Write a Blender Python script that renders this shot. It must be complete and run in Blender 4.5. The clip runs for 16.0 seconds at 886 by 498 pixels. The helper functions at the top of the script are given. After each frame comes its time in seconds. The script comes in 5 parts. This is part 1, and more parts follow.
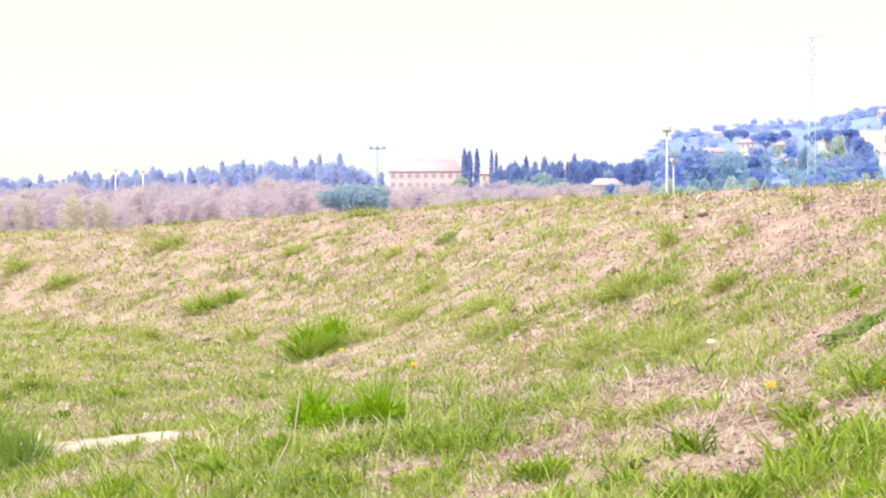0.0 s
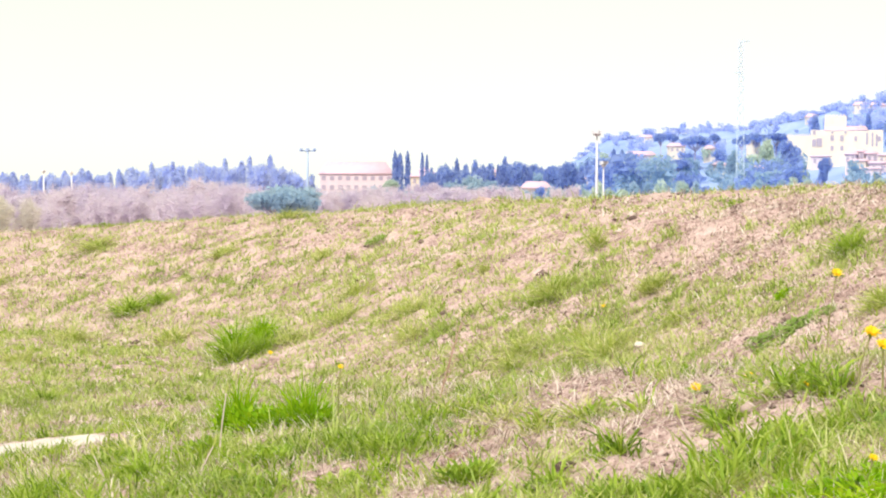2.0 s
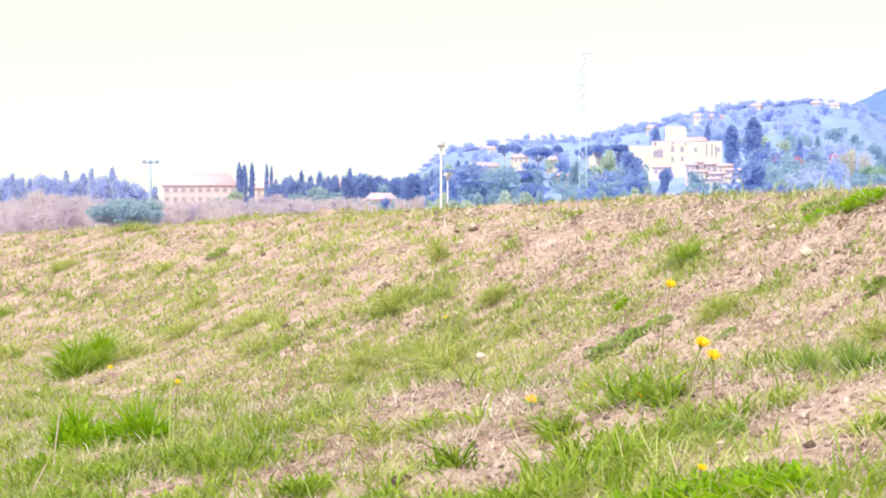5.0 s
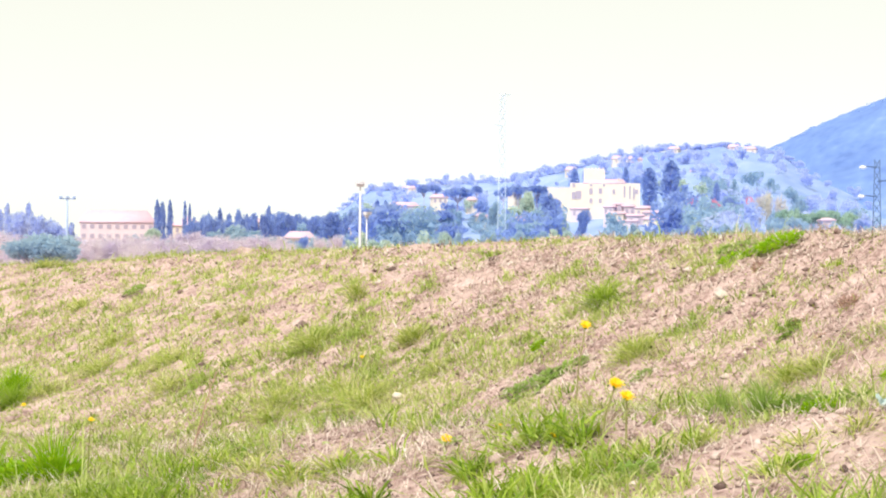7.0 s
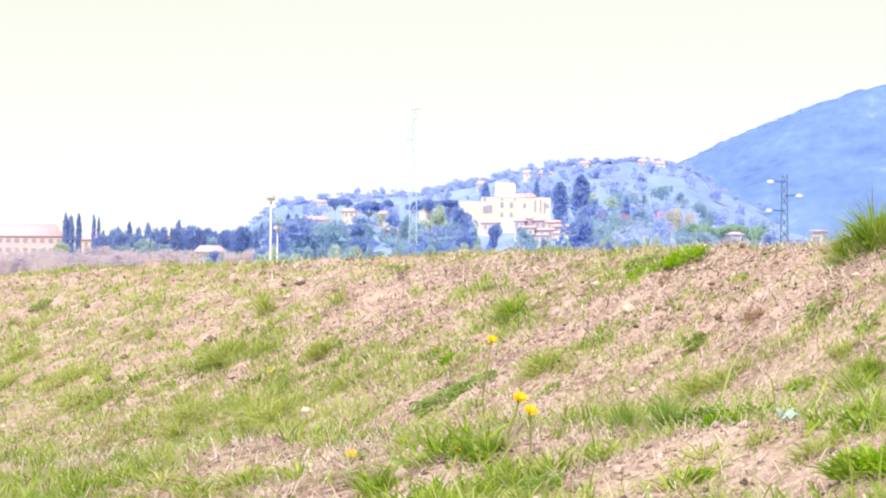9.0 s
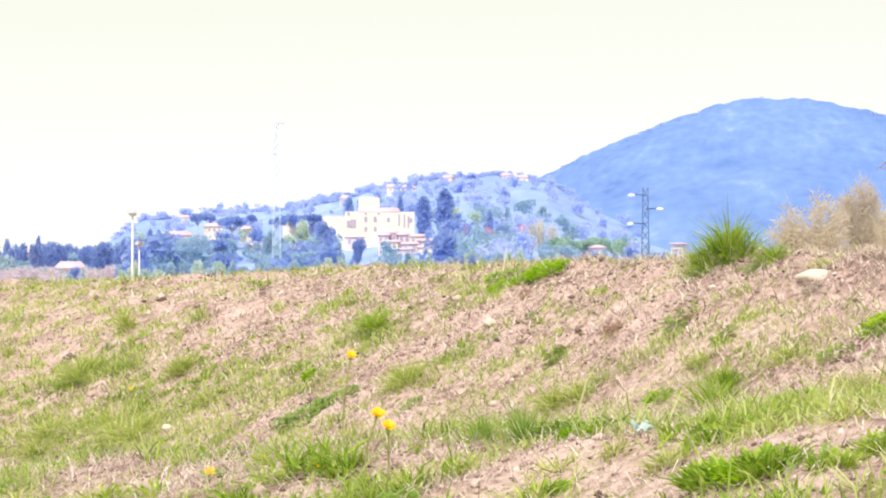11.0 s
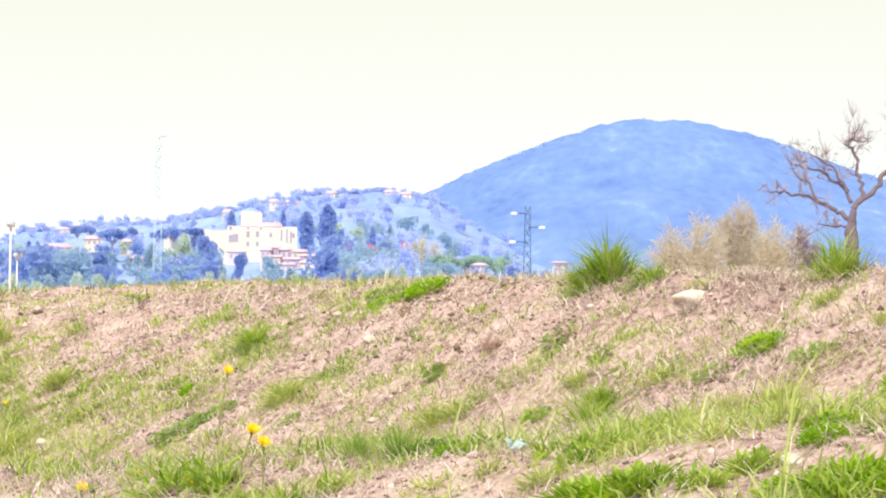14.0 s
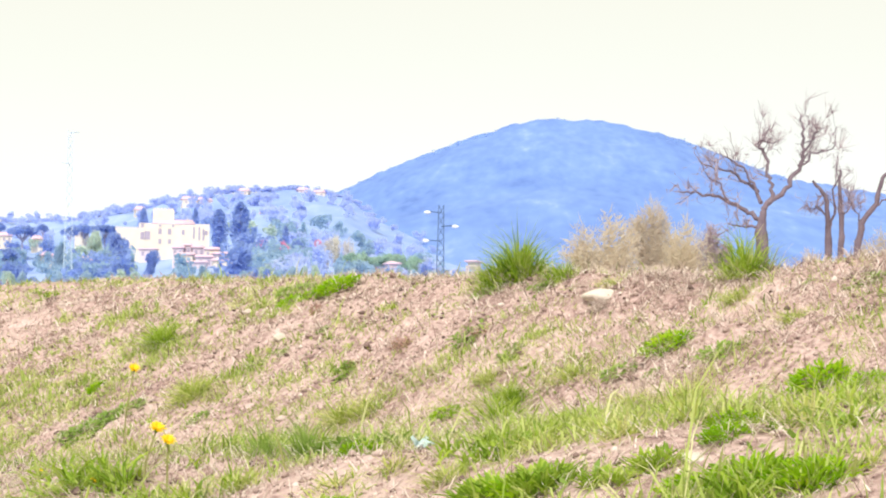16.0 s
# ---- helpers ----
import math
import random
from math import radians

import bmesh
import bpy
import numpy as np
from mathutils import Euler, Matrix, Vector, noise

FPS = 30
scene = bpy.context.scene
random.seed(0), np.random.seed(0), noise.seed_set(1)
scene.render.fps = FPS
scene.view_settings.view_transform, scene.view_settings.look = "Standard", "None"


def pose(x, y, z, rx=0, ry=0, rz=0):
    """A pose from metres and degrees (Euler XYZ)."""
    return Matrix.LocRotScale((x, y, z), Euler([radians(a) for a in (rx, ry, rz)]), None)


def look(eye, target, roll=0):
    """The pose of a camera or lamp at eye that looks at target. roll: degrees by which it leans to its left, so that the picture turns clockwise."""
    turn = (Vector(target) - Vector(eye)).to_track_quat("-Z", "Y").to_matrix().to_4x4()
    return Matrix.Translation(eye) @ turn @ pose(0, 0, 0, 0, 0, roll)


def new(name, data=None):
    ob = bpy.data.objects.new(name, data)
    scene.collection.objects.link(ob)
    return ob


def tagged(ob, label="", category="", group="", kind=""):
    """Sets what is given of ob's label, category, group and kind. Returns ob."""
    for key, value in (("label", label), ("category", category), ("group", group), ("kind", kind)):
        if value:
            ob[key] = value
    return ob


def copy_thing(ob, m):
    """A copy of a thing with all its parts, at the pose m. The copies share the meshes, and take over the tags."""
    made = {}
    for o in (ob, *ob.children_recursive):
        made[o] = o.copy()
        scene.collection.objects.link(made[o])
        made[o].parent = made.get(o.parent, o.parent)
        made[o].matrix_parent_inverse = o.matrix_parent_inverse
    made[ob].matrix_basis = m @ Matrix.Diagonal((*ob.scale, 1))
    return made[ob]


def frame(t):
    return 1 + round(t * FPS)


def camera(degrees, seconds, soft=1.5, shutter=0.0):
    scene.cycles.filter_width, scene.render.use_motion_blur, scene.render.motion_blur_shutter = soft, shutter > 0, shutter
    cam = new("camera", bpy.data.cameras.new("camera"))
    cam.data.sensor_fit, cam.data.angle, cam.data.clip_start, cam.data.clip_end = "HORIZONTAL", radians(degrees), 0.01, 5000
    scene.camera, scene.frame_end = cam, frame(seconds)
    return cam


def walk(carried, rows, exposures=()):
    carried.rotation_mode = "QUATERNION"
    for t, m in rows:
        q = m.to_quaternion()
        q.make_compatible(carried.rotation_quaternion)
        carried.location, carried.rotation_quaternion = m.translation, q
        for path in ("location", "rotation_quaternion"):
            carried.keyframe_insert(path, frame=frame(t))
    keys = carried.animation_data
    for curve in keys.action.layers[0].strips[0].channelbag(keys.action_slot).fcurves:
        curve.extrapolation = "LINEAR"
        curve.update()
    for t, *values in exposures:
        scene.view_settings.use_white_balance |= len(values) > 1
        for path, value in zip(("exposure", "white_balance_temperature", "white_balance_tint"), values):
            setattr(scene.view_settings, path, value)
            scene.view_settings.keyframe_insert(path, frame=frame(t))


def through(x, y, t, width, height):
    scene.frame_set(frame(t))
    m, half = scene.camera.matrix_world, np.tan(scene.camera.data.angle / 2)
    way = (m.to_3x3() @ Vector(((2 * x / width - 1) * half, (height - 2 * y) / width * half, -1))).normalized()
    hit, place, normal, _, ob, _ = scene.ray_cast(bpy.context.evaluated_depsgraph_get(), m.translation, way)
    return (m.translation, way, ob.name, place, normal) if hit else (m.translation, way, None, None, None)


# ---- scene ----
cam = camera(26.2, 16.0, soft=2.05)
EYE, TILT, LEAN = 1.5, -1.67, 0.0
# seconds, metres right, ahead and up of the first eye, degrees of turn, pitch and lean
ROWS = [
    (0.0, 0.000, 0.000, 0.000, 0.00, 0.00, 0.00),
    (0.5, 0.004, 0.012, -0.000, -0.45, 0.04, -0.06),
    (1.0, 0.001, 0.002, 0.000, -0.88, 0.07, 0.01),
    (1.5, 0.011, 0.017, -0.001, -1.39, 0.08, 0.12),
    (2.0, 0.011, 0.007, -0.001, -2.09, 0.08, 0.12),
    (2.5, 0.018, 0.008, 0.001, -2.91, -0.09, -0.18),
    (3.0, 0.025, 0.010, 0.002, -3.48, -0.07, -0.31),
    (3.5, 0.031, 0.019, -0.001, -4.23, -0.05, -0.22),
    (4.0, 0.035, 0.019, 0.001, -5.16, -0.06, -0.28),
    (6.5, 0.041, -0.001, 0.006, -8.59, 1.49, 0.17),
    (7.0, 0.043, -0.001, 0.005, -9.19, 1.61, 0.26),
    (7.5, 0.045, -0.002, 0.005, -9.76, 1.62, 0.28),
    (8.0, 0.048, -0.004, 0.006, -10.33, 1.73, 0.19),
    (8.5, 0.054, -0.006, 0.008, -11.14, 1.91, 0.16),
    (9.0, 0.060, -0.002, 0.007, -11.86, 2.04, 0.17),
    (9.5, 0.065, -0.008, 0.009, -13.15, 2.12, 0.04),
    (10.0, 0.069, -0.010, 0.009, -14.12, 2.27, -0.27),
    (12.5, 0.080, -0.024, 0.011, -18.20, 2.72, 0.16),
    (13.0, 0.081, -0.023, 0.011, -18.64, 2.81, 0.20),
    (13.5, 0.082, -0.025, 0.010, -19.12, 2.90, 0.33),
    (14.0, 0.084, -0.024, 0.011, -19.49, 2.96, 0.27),
    (14.5, 0.087, -0.025, 0.009, -20.13, 2.88, 0.32),
    (15.0, 0.091, -0.025, 0.011, -20.73, 2.84, 0.25),
    (15.5, 0.101, -0.015, 0.010, -21.31, 2.88, 0.29),
    (16.0, 0.103, -0.019, 0.010, -22.10, 2.93, 0.40),
]
START = pose(0, 0, EYE, TILT, LEAN, 0)
walk(cam, [(t, START @ pose(x, y, z, 90 + pitch, 0, turn) @ pose(0, 0, 0, 0, 0, lean)) for t, x, y, z, turn, pitch, lean in ROWS],
     exposures=[(0.0, 0.4), (16.0, 0.4)])

# ---- sky and sun ----
SUN_UP, SUN_FROM = 48.0, 215.0  # degrees above the horizon, and clockwise from straight ahead
world = bpy.data.worlds.new("sky")
scene.world = world
world.use_nodes = True
sky = world.node_tree.nodes.new("ShaderNodeTexSky")
sky.sky_type = "NISHITA"
sky.sun_disc = False
sky.sun_elevation, sky.sun_rotation = radians(SUN_UP), radians(SUN_FROM)
sky.air_density, sky.dust_density, sky.ozone_density = 0.3, 0.6, 1.0
background = world.node_tree.nodes["Background"]
world.node_tree.links.new(sky.outputs[0], background.inputs[0])
background.inputs[1].default_value = 0.05
veil = world.node_tree.nodes.new("ShaderNodeBackground")  # the white overcast haze that fills the whole sky
veil.inputs[0].default_value, veil.inputs[1].default_value = (1.0, 0.945, 0.69, 1), 0.665
both = world.node_tree.nodes.new("ShaderNodeAddShader")
world.node_tree.links.new(background.outputs[0], both.inputs[0])
world.node_tree.links.new(veil.outputs[0], both.inputs[1])
world.node_tree.links.new(both.outputs[0], world.node_tree.nodes["World Output"].inputs[0])
sun_data = bpy.data.lights.new("sun", "SUN")
sun_data.energy, sun_data.angle, sun_data.color = 3.22, radians(3.0), (1.0, 0.95, 0.88)
sun = new("sun", sun_data)
sun.matrix_world = look((0, 0, 0), (-math.sin(radians(SUN_FROM)), -math.cos(radians(SUN_FROM)), -math.tan(radians(SUN_UP))))


# ---- materials ----
def ramp(nodes, stops):
    node = nodes.new("ShaderNodeValToRGB")
    while len(node.color_ramp.elements) < len(stops):
        node.color_ramp.elements.new(0.5)
    for e, (at, c) in zip(node.color_ramp.elements, stops):
        e.position, e.color = at, (*c, 1)
    return node


def surface(name, stops, size=1.0, rough=0.9, bump=0.0, fine=None, spread=0.45, squash=1.0):
    """A grainy surface: colours from a coarse noise mixed with a fine one, and a relief. size: metres of the coarse noise."""
    m = bpy.data.materials.new(name)
    m.use_nodes = True
    n, k = m.node_tree.nodes, m.node_tree.links
    b = n["Principled BSDF"]
    b.inputs["Roughness"].default_value = rough
    b.inputs["Specular IOR Level"].default_value = 0.2
    co = n.new("ShaderNodeNewGeometry")
    one, two = n.new("ShaderNodeTexNoise"), n.new("ShaderNodeTexNoise")
    one.inputs["Scale"].default_value, one.inputs["Detail"].default_value = 1 / size, 6
    two.inputs["Scale"].default_value, two.inputs["Detail"].default_value = 1 / (fine or size / 9), 5
    grain = n.new("ShaderNodeMapping")
    grain.vector_type = "TEXTURE"
    grain.inputs["Rotation"].default_value = (0, 0, radians(-25.0) if squash != 1 else 0)
    grain.inputs["Scale"].default_value = (1, 1 / squash, 1)
    k.new(co.outputs["Position"], grain.inputs["Vector"])
    for q in (one, two):
        k.new(grain.outputs[0], q.inputs["Vector"])
    mix = n.new("ShaderNodeMix")
    mix.inputs[0].default_value = spread
    k.new(one.outputs[0], mix.inputs[2])
    k.new(two.outputs[0], mix.inputs[3])
    r = ramp(n, stops)
    k.new(mix.outputs[0], r.inputs[0])
    k.new(r.outputs[0], b.inputs["Base Color"])
    if bump:
        h = n.new("ShaderNodeBump")
        h.inputs["Distance"].default_value, h.inputs["Strength"].default_value = bump, 0.8
        k.new(two.outputs[0], h.inputs["Height"])
        k.new(h.outputs[0], b.inputs["Normal"])
    return m


def leafy(name, stops, through=0.3, rough=0.6, own=False, patch=0.0):
    """Leaves and blades: a colour each, some light let through. own: vary by object as well. patch: metres of patches that share a hue."""
    m = bpy.data.materials.new(name)
    m.use_nodes = True
    n, k = m.node_tree.nodes, m.node_tree.links
    b = n["Principled BSDF"]
    b.inputs["Roughness"].default_value = rough
    b.inputs["Specular IOR Level"].default_value = 0.3
    g = n.new("ShaderNodeNewGeometry")
    r = ramp(n, stops)
    value = g.outputs["Random Per Island"]
    if own:
        o = n.new("ShaderNodeObjectInfo")
        mix = n.new("ShaderNodeMix")
        mix.inputs[0].default_value = 0.6
        k.new(value, mix.inputs[2])
        k.new(o.outputs["Random"], mix.inputs[3])
        value = mix.outputs[0]
    if patch:
        one = n.new("ShaderNodeTexNoise")
        one.inputs["Scale"].default_value, one.inputs["Detail"].default_value = 1 / patch, 4
        k.new(g.outputs["Position"], one.inputs["Vector"])
        wide = n.new("ShaderNodeMapRange")
        wide.inputs["From Min"].default_value, wide.inputs["From Max"].default_value = 0.3, 0.7
        k.new(one.outputs[0], wide.inputs["Value"])
        mix = n.new("ShaderNodeMix")
        mix.inputs[0].default_value = 0.5
        k.new(value, mix.inputs[2])
        k.new(wide.outputs[0], mix.inputs[3])
        value = mix.outputs[0]
    k.new(value, r.inputs[0])
    k.new(r.outputs[0], b.inputs["Base Color"])
    if through:
        tr = n.new("ShaderNodeBsdfTranslucent")
        k.new(r.outputs[0], tr.inputs[0])
        s = n.new("ShaderNodeMixShader")
        s.inputs[0].default_value = through
        k.new(b.outputs[0], s.inputs[1])
        k.new(tr.outputs[0], s.inputs[2])
        k.new(s.outputs[0], n["Material Output"].inputs[0])
    return m


def even(a, b, c=None):
    return [(0.0, a), (1.0, b)] if c is None else [(0.0, a), (0.5, b), (1.0, c)]


SOIL = surface("soil", [(0.30, (0.12, 0.077, 0.077)), (0.40, (0.285, 0.19, 0.178)), (0.48, (0.475, 0.345, 0.325)), (0.57, (0.58, 0.44, 0.415)), (0.70, (0.67, 0.545, 0.515))], 0.34, 0.95, 0.04, 0.035, 0.55)
CLOD = leafy("soil crumb", [(0.0, (0.10, 0.065, 0.06)), (0.3, (0.29, 0.205, 0.185)), (0.65, (0.48, 0.37, 0.335)), (1.0, (0.68, 0.58, 0.54))], 0.0, 0.95)
GRAVEL = surface("path gravel", [(0.3, (0.50, 0.45, 0.41)), (0.6, (0.64, 0.59, 0.55)), (0.8, (0.72, 0.68, 0.64))], 0.3, 0.95, 0.01, 0.02)
BLADE = leafy("grass blade", [(0.05, (0.18, 0.265, 0.05)), (0.3, (0.32, 0.435, 0.09)), (0.55, (0.47, 0.565, 0.16)), (0.78, (0.62, 0.645, 0.30)), (0.95, (0.76, 0.73, 0.50))], 0.42, patch=0.4)
LUSH = leafy("lush grass", [(0.05, (0.085, 0.17, 0.014)), (0.35, (0.22, 0.36, 0.032)), (0.65, (0.42, 0.56, 0.07)), (0.95, (0.72, 0.74, 0.33))], 0.5, patch=0.15)
VIVID = leafy("vivid green leaf", even((0.15, 0.33, 0.006), (0.30, 0.53, 0.012), (0.52, 0.67, 0.03)), 0.55, patch=0.1)
STRAW = leafy("dry straw", [(0.0, (0.23, 0.16, 0.148)), (0.3, (0.48, 0.375, 0.34)), (0.65, (0.67, 0.57, 0.515)), (1.0, (0.87, 0.80, 0.75))], 0.25, 0.8)
HERB = leafy("herb leaf", even((0.19, 0.31, 0.06), (0.29, 0.43, 0.09), (0.44, 0.56, 0.17)), 0.5, patch=0.2)
TUFT = leafy("tuft blade", [(0.0, (0.24, 0.34, 0.05)), (0.4, (0.46, 0.55, 0.11)), (0.75, (0.65, 0.67, 0.25)), (1.0, (0.82, 0.77, 0.50))], 0.5)
RED_HERB = leafy("reddened stem", even((0.36, 0.19, 0.17), (0.46, 0.29, 0.23), (0.55, 0.43, 0.31)), 0.25)
PETAL = leafy("yellow petal", even((0.90, 0.62, 0.01), (0.98, 0.74, 0.02), (0.98, 0.80, 0.06)), 0.4)
STEM = leafy("flower stem", even((0.25, 0.30, 0.08), (0.38, 0.34, 0.16)), 0.2)
STONE = surface("pale stone", [(0.3, (0.56, 0.50, 0.44)), (0.6, (0.71, 0.65, 0.58)), (0.8, (0.79, 0.74, 0.68))], 0.08, 0.9, 0.008)
BARK = surface("bark", [(0.3, (0.11, 0.085, 0.115)), (0.7, (0.24, 0.195, 0.235))], 0.5, 0.95, 0.02)
# The next five leaf colours are paled and blued to stand for haze.
HAZED_EVERGREEN = leafy("evergreen leaves with blue haze", even((0.27, 0.38, 0.72), (0.33, 0.45, 0.78), (0.40, 0.52, 0.82)), 0.6, 0.9, True)
HAZED_PALE_GREEN = leafy("leaves paled by painted haze", even((0.54, 0.63, 0.92), (0.60, 0.69, 0.94), (0.67, 0.75, 0.94)), 0.6, 0.9, True)
HAZED_MID_GREEN = leafy("broad leaves with blue haze", even((0.36, 0.52, 0.70), (0.44, 0.59, 0.73), (0.52, 0.65, 0.74)), 0.6, 0.9, True)
HAZED_LIGHT_GREEN = leafy("young spring leaves with pale haze", even((0.48, 0.62, 0.64), (0.57, 0.68, 0.62), (0.66, 0.73, 0.60)), 0.5, 0.9, True)
HAZED_PINE = leafy("pine needles with pale haze", even((0.36, 0.54, 0.52), (0.43, 0.60, 0.53), (0.50, 0.66, 0.54)), 0.45, 0.9, True)
BLOSSOM = leafy("pink blossom", even((0.72, 0.36, 0.56), (0.80, 0.42, 0.60), (0.82, 0.54, 0.68)), 0.45, 0.9, True)
# Haze over the thicket is put into these twigs' pale mauve.
HAZED_TWIG = leafy("bare twigs with mauve haze", even((0.70, 0.64, 0.80), (0.77, 0.71, 0.82), (0.84, 0.78, 0.82)), 0.6, 0.9, True)
GREY_TWIG = leafy("grey-brown twigs", even((0.28, 0.22, 0.28), (0.38, 0.31, 0.36), (0.50, 0.42, 0.45)), 0.2, 0.9)
BUD = leafy("budding golden twigs", even((0.56, 0.50, 0.45), (0.65, 0.59, 0.50), (0.75, 0.69, 0.56)), 0.55, 0.9, True)
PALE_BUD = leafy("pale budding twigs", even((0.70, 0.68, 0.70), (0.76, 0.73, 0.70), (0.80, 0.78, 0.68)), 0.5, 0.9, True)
# Distance haze is painted into the mountain's base colours as blue.
HAZED_WOODS = surface("wooded hill with blue haze", [(0.30, (0.10, 0.185, 0.50)), (0.42, (0.135, 0.235, 0.575)), (0.52, (0.155, 0.265, 0.61)), (0.62, (0.185, 0.30, 0.64)), (0.74, (0.29, 0.40, 0.69))], 55.0, 1.0, 0.0, 11.0, 0.5, 0.12)
HAZED_CROWNS = leafy("wooded crowns with blue haze", [(0.0, (0.27, 0.42, 0.80)), (0.5, (0.32, 0.48, 0.84)), (0.85, (0.38, 0.54, 0.88)), (1.0, (0.56, 0.66, 0.90))], 0.65, 0.95, patch=160.0)
# Blue haze over the hillside is painted into the slope's own colour.
HAZED_SLOPE = surface("wooded slope with blue haze", [(0.32, (0.20, 0.30, 0.64)), (0.5, (0.27, 0.38, 0.70)), (0.62, (0.34, 0.45, 0.73)), (0.76, (0.50, 0.58, 0.72))], 90.0, 1.0, 0.0, 9.0, 0.5, 0.1)
# Trunk colour lifted to pale mauve in place of distance haze.
HAZED_BARK = surface("far bark paled by haze", [(0.3, (0.38, 0.38, 0.56)), (0.7, (0.50, 0.48, 0.62))], 0.5, 0.95)
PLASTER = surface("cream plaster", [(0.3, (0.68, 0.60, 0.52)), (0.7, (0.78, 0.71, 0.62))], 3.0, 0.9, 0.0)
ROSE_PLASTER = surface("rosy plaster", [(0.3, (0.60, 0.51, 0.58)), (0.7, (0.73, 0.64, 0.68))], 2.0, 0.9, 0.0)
# Tiles and dark panes are lifted towards pale mauve, standing in for haze.
ROOF = surface("clay roof tiles paled by haze", [(0.3, (0.60, 0.43, 0.54)), (0.7, (0.71, 0.53, 0.63))], 2.0, 0.9, 0.0)
PANE = surface("window pane paled by haze", [(0.3, (0.34, 0.30, 0.40)), (0.7, (0.44, 0.39, 0.48))], 1.0, 0.5)
GALVANISED = surface("galvanised steel", [(0.3, (0.62, 0.64, 0.72)), (0.7, (0.74, 0.76, 0.82))], 0.5, 0.6)
PYLON_STEEL = surface("dark blue steel", [(0.3, (0.07, 0.12, 0.24)), (0.7, (0.12, 0.18, 0.32))], 0.5, 0.7)
# Wash-out against the bright sky is put into this pale steel colour.
FAINT_STEEL = surface("washed-out pale blue steel", [(0.3, (0.46, 0.58, 0.76)), (0.7, (0.56, 0.67, 0.82))], 0.5, 0.6)
WHITE = surface("white glaze", [(0.3, (0.80, 0.80, 0.82)), (0.7, (0.88, 0.88, 0.88))], 0.5, 0.4)
BLUE_STEEL = surface("blue-grey steel", [(0.3, (0.34, 0.44, 0.66)), (0.7, (0.44, 0.53, 0.72))], 0.5, 0.6)


# ---- mesh helpers ----
def raw_mesh(name, verts, tris, material):
    me = bpy.data.meshes.new(name)
    v, f = np.asarray(verts, np.float32).reshape(-1, 3), np.asarray(tris, np.int32).reshape(-1, 3)
    me.vertices.add(len(v))
    me.vertices.foreach_set("co", v.ravel())
    me.loops.add(f.size)
    me.loops.foreach_set("vertex_index", f.ravel())
    me.polygons.add(len(f))
    me.polygons.foreach_set("loop_start", np.arange(0, f.size, 3, dtype=np.int32))
    me.update(calc_edges=True)
    me.materials.append(material)
    return me


def piece(name, verts, tris, material, parent=None, label="", smooth=False):
    ob = new(name, raw_mesh(name, verts, tris, material))
    if smooth:
        ob.data.polygons.foreach_set("use_smooth", np.ones(len(ob.data.polygons), bool))
    if parent:
        ob.parent = parent
    return tagged(ob, label)


def part(name, bm, material, parent=None, label=""):
    me = bpy.data.meshes.new(name)
    bm.to_mesh(me)
    bm.free()
    me.materials.append(material)
    ob = new(name, me)
    if parent:
        ob.parent = parent
    return tagged(ob, label)


def box(bm, x0, y0, z0, x1, y1, z1):
    got = bmesh.ops.create_cube(bm, size=1.0)["verts"]
    bmesh.ops.transform(bm, matrix=Matrix.Translation(((x0 + x1) / 2, (y0 + y1) / 2, (z0 + z1) / 2)) @ Matrix.Diagonal((x1 - x0, y1 - y0, z1 - z0, 1)), verts=got)
    return got


def boxed(name, dims, material, parent=None, label=""):
    bm = bmesh.new()
    box(bm, *dims)
    return part(name, bm, material, parent, label)


def tube(points, radii, sides=6):
    """Vertices and triangles of a tapering limb along points."""
    pts = [Vector(p) for p in points]
    V, F = [], []
    for i, p in enumerate(pts):
        way = (pts[min(i + 1, len(pts) - 1)] - pts[max(i - 1, 0)]).normalized()
        side = way.cross(Vector((0.31, 0.95, 0.1))).normalized()
        up = side.cross(way)
        for j in range(sides):
            a = 2 * math.pi * j / sides
            V.append(tuple(p + float(radii[i]) * (math.cos(a) * side + math.sin(a) * up)))
    for i in range(len(pts) - 1):
        for j in range(sides):
            a, b, c, d = i * sides + j, i * sides + (j + 1) % sides, (i + 1) * sides + (j + 1) % sides, (i + 1) * sides + j
            F += [(a, b, c), (a, c, d)]
    for k in (0, (len(pts) - 1) * sides):
        F += [(k, k + j, k + j + 1) for j in range(1, sides - 1)]
    return V, F


def joined(pieces):
    V, F, n = [], [], 0
    for v, f in pieces:
        V.append(np.asarray(v, float).reshape(-1, 3))
        F.append(np.asarray(f, int).reshape(-1, 3) + n)
        n += len(V[-1])
    return np.concatenate(V), np.concatenate(F)


# ---- the lie of the land ----
LATTICE = np.random.RandomState(7).rand(256, 256)


def wave(x, y, size, layer=0):
    """Smooth noise from 0 to 1 with bumps of that size."""
    u, v = x / size + 17.3 * layer, y / size - 9.1 * layer
    i, j = np.floor(u).astype(int), np.floor(v).astype(int)
    a, b = u - i, v - j
    a, b = a * a * (3 - 2 * a), b * b * (3 - 2 * b)
    g = lambda p, q: LATTICE[p % 256, q % 256]
    return (g(i, j) * (1 - a) + g(i + 1, j) * a) * (1 - b) + (g(i, j + 1) * (1 - a) + g(i + 1, j + 1) * a) * b


def ease(t):
    t = np.clip(t, 0, 1)
    return t * t * (3 - 2 * t)


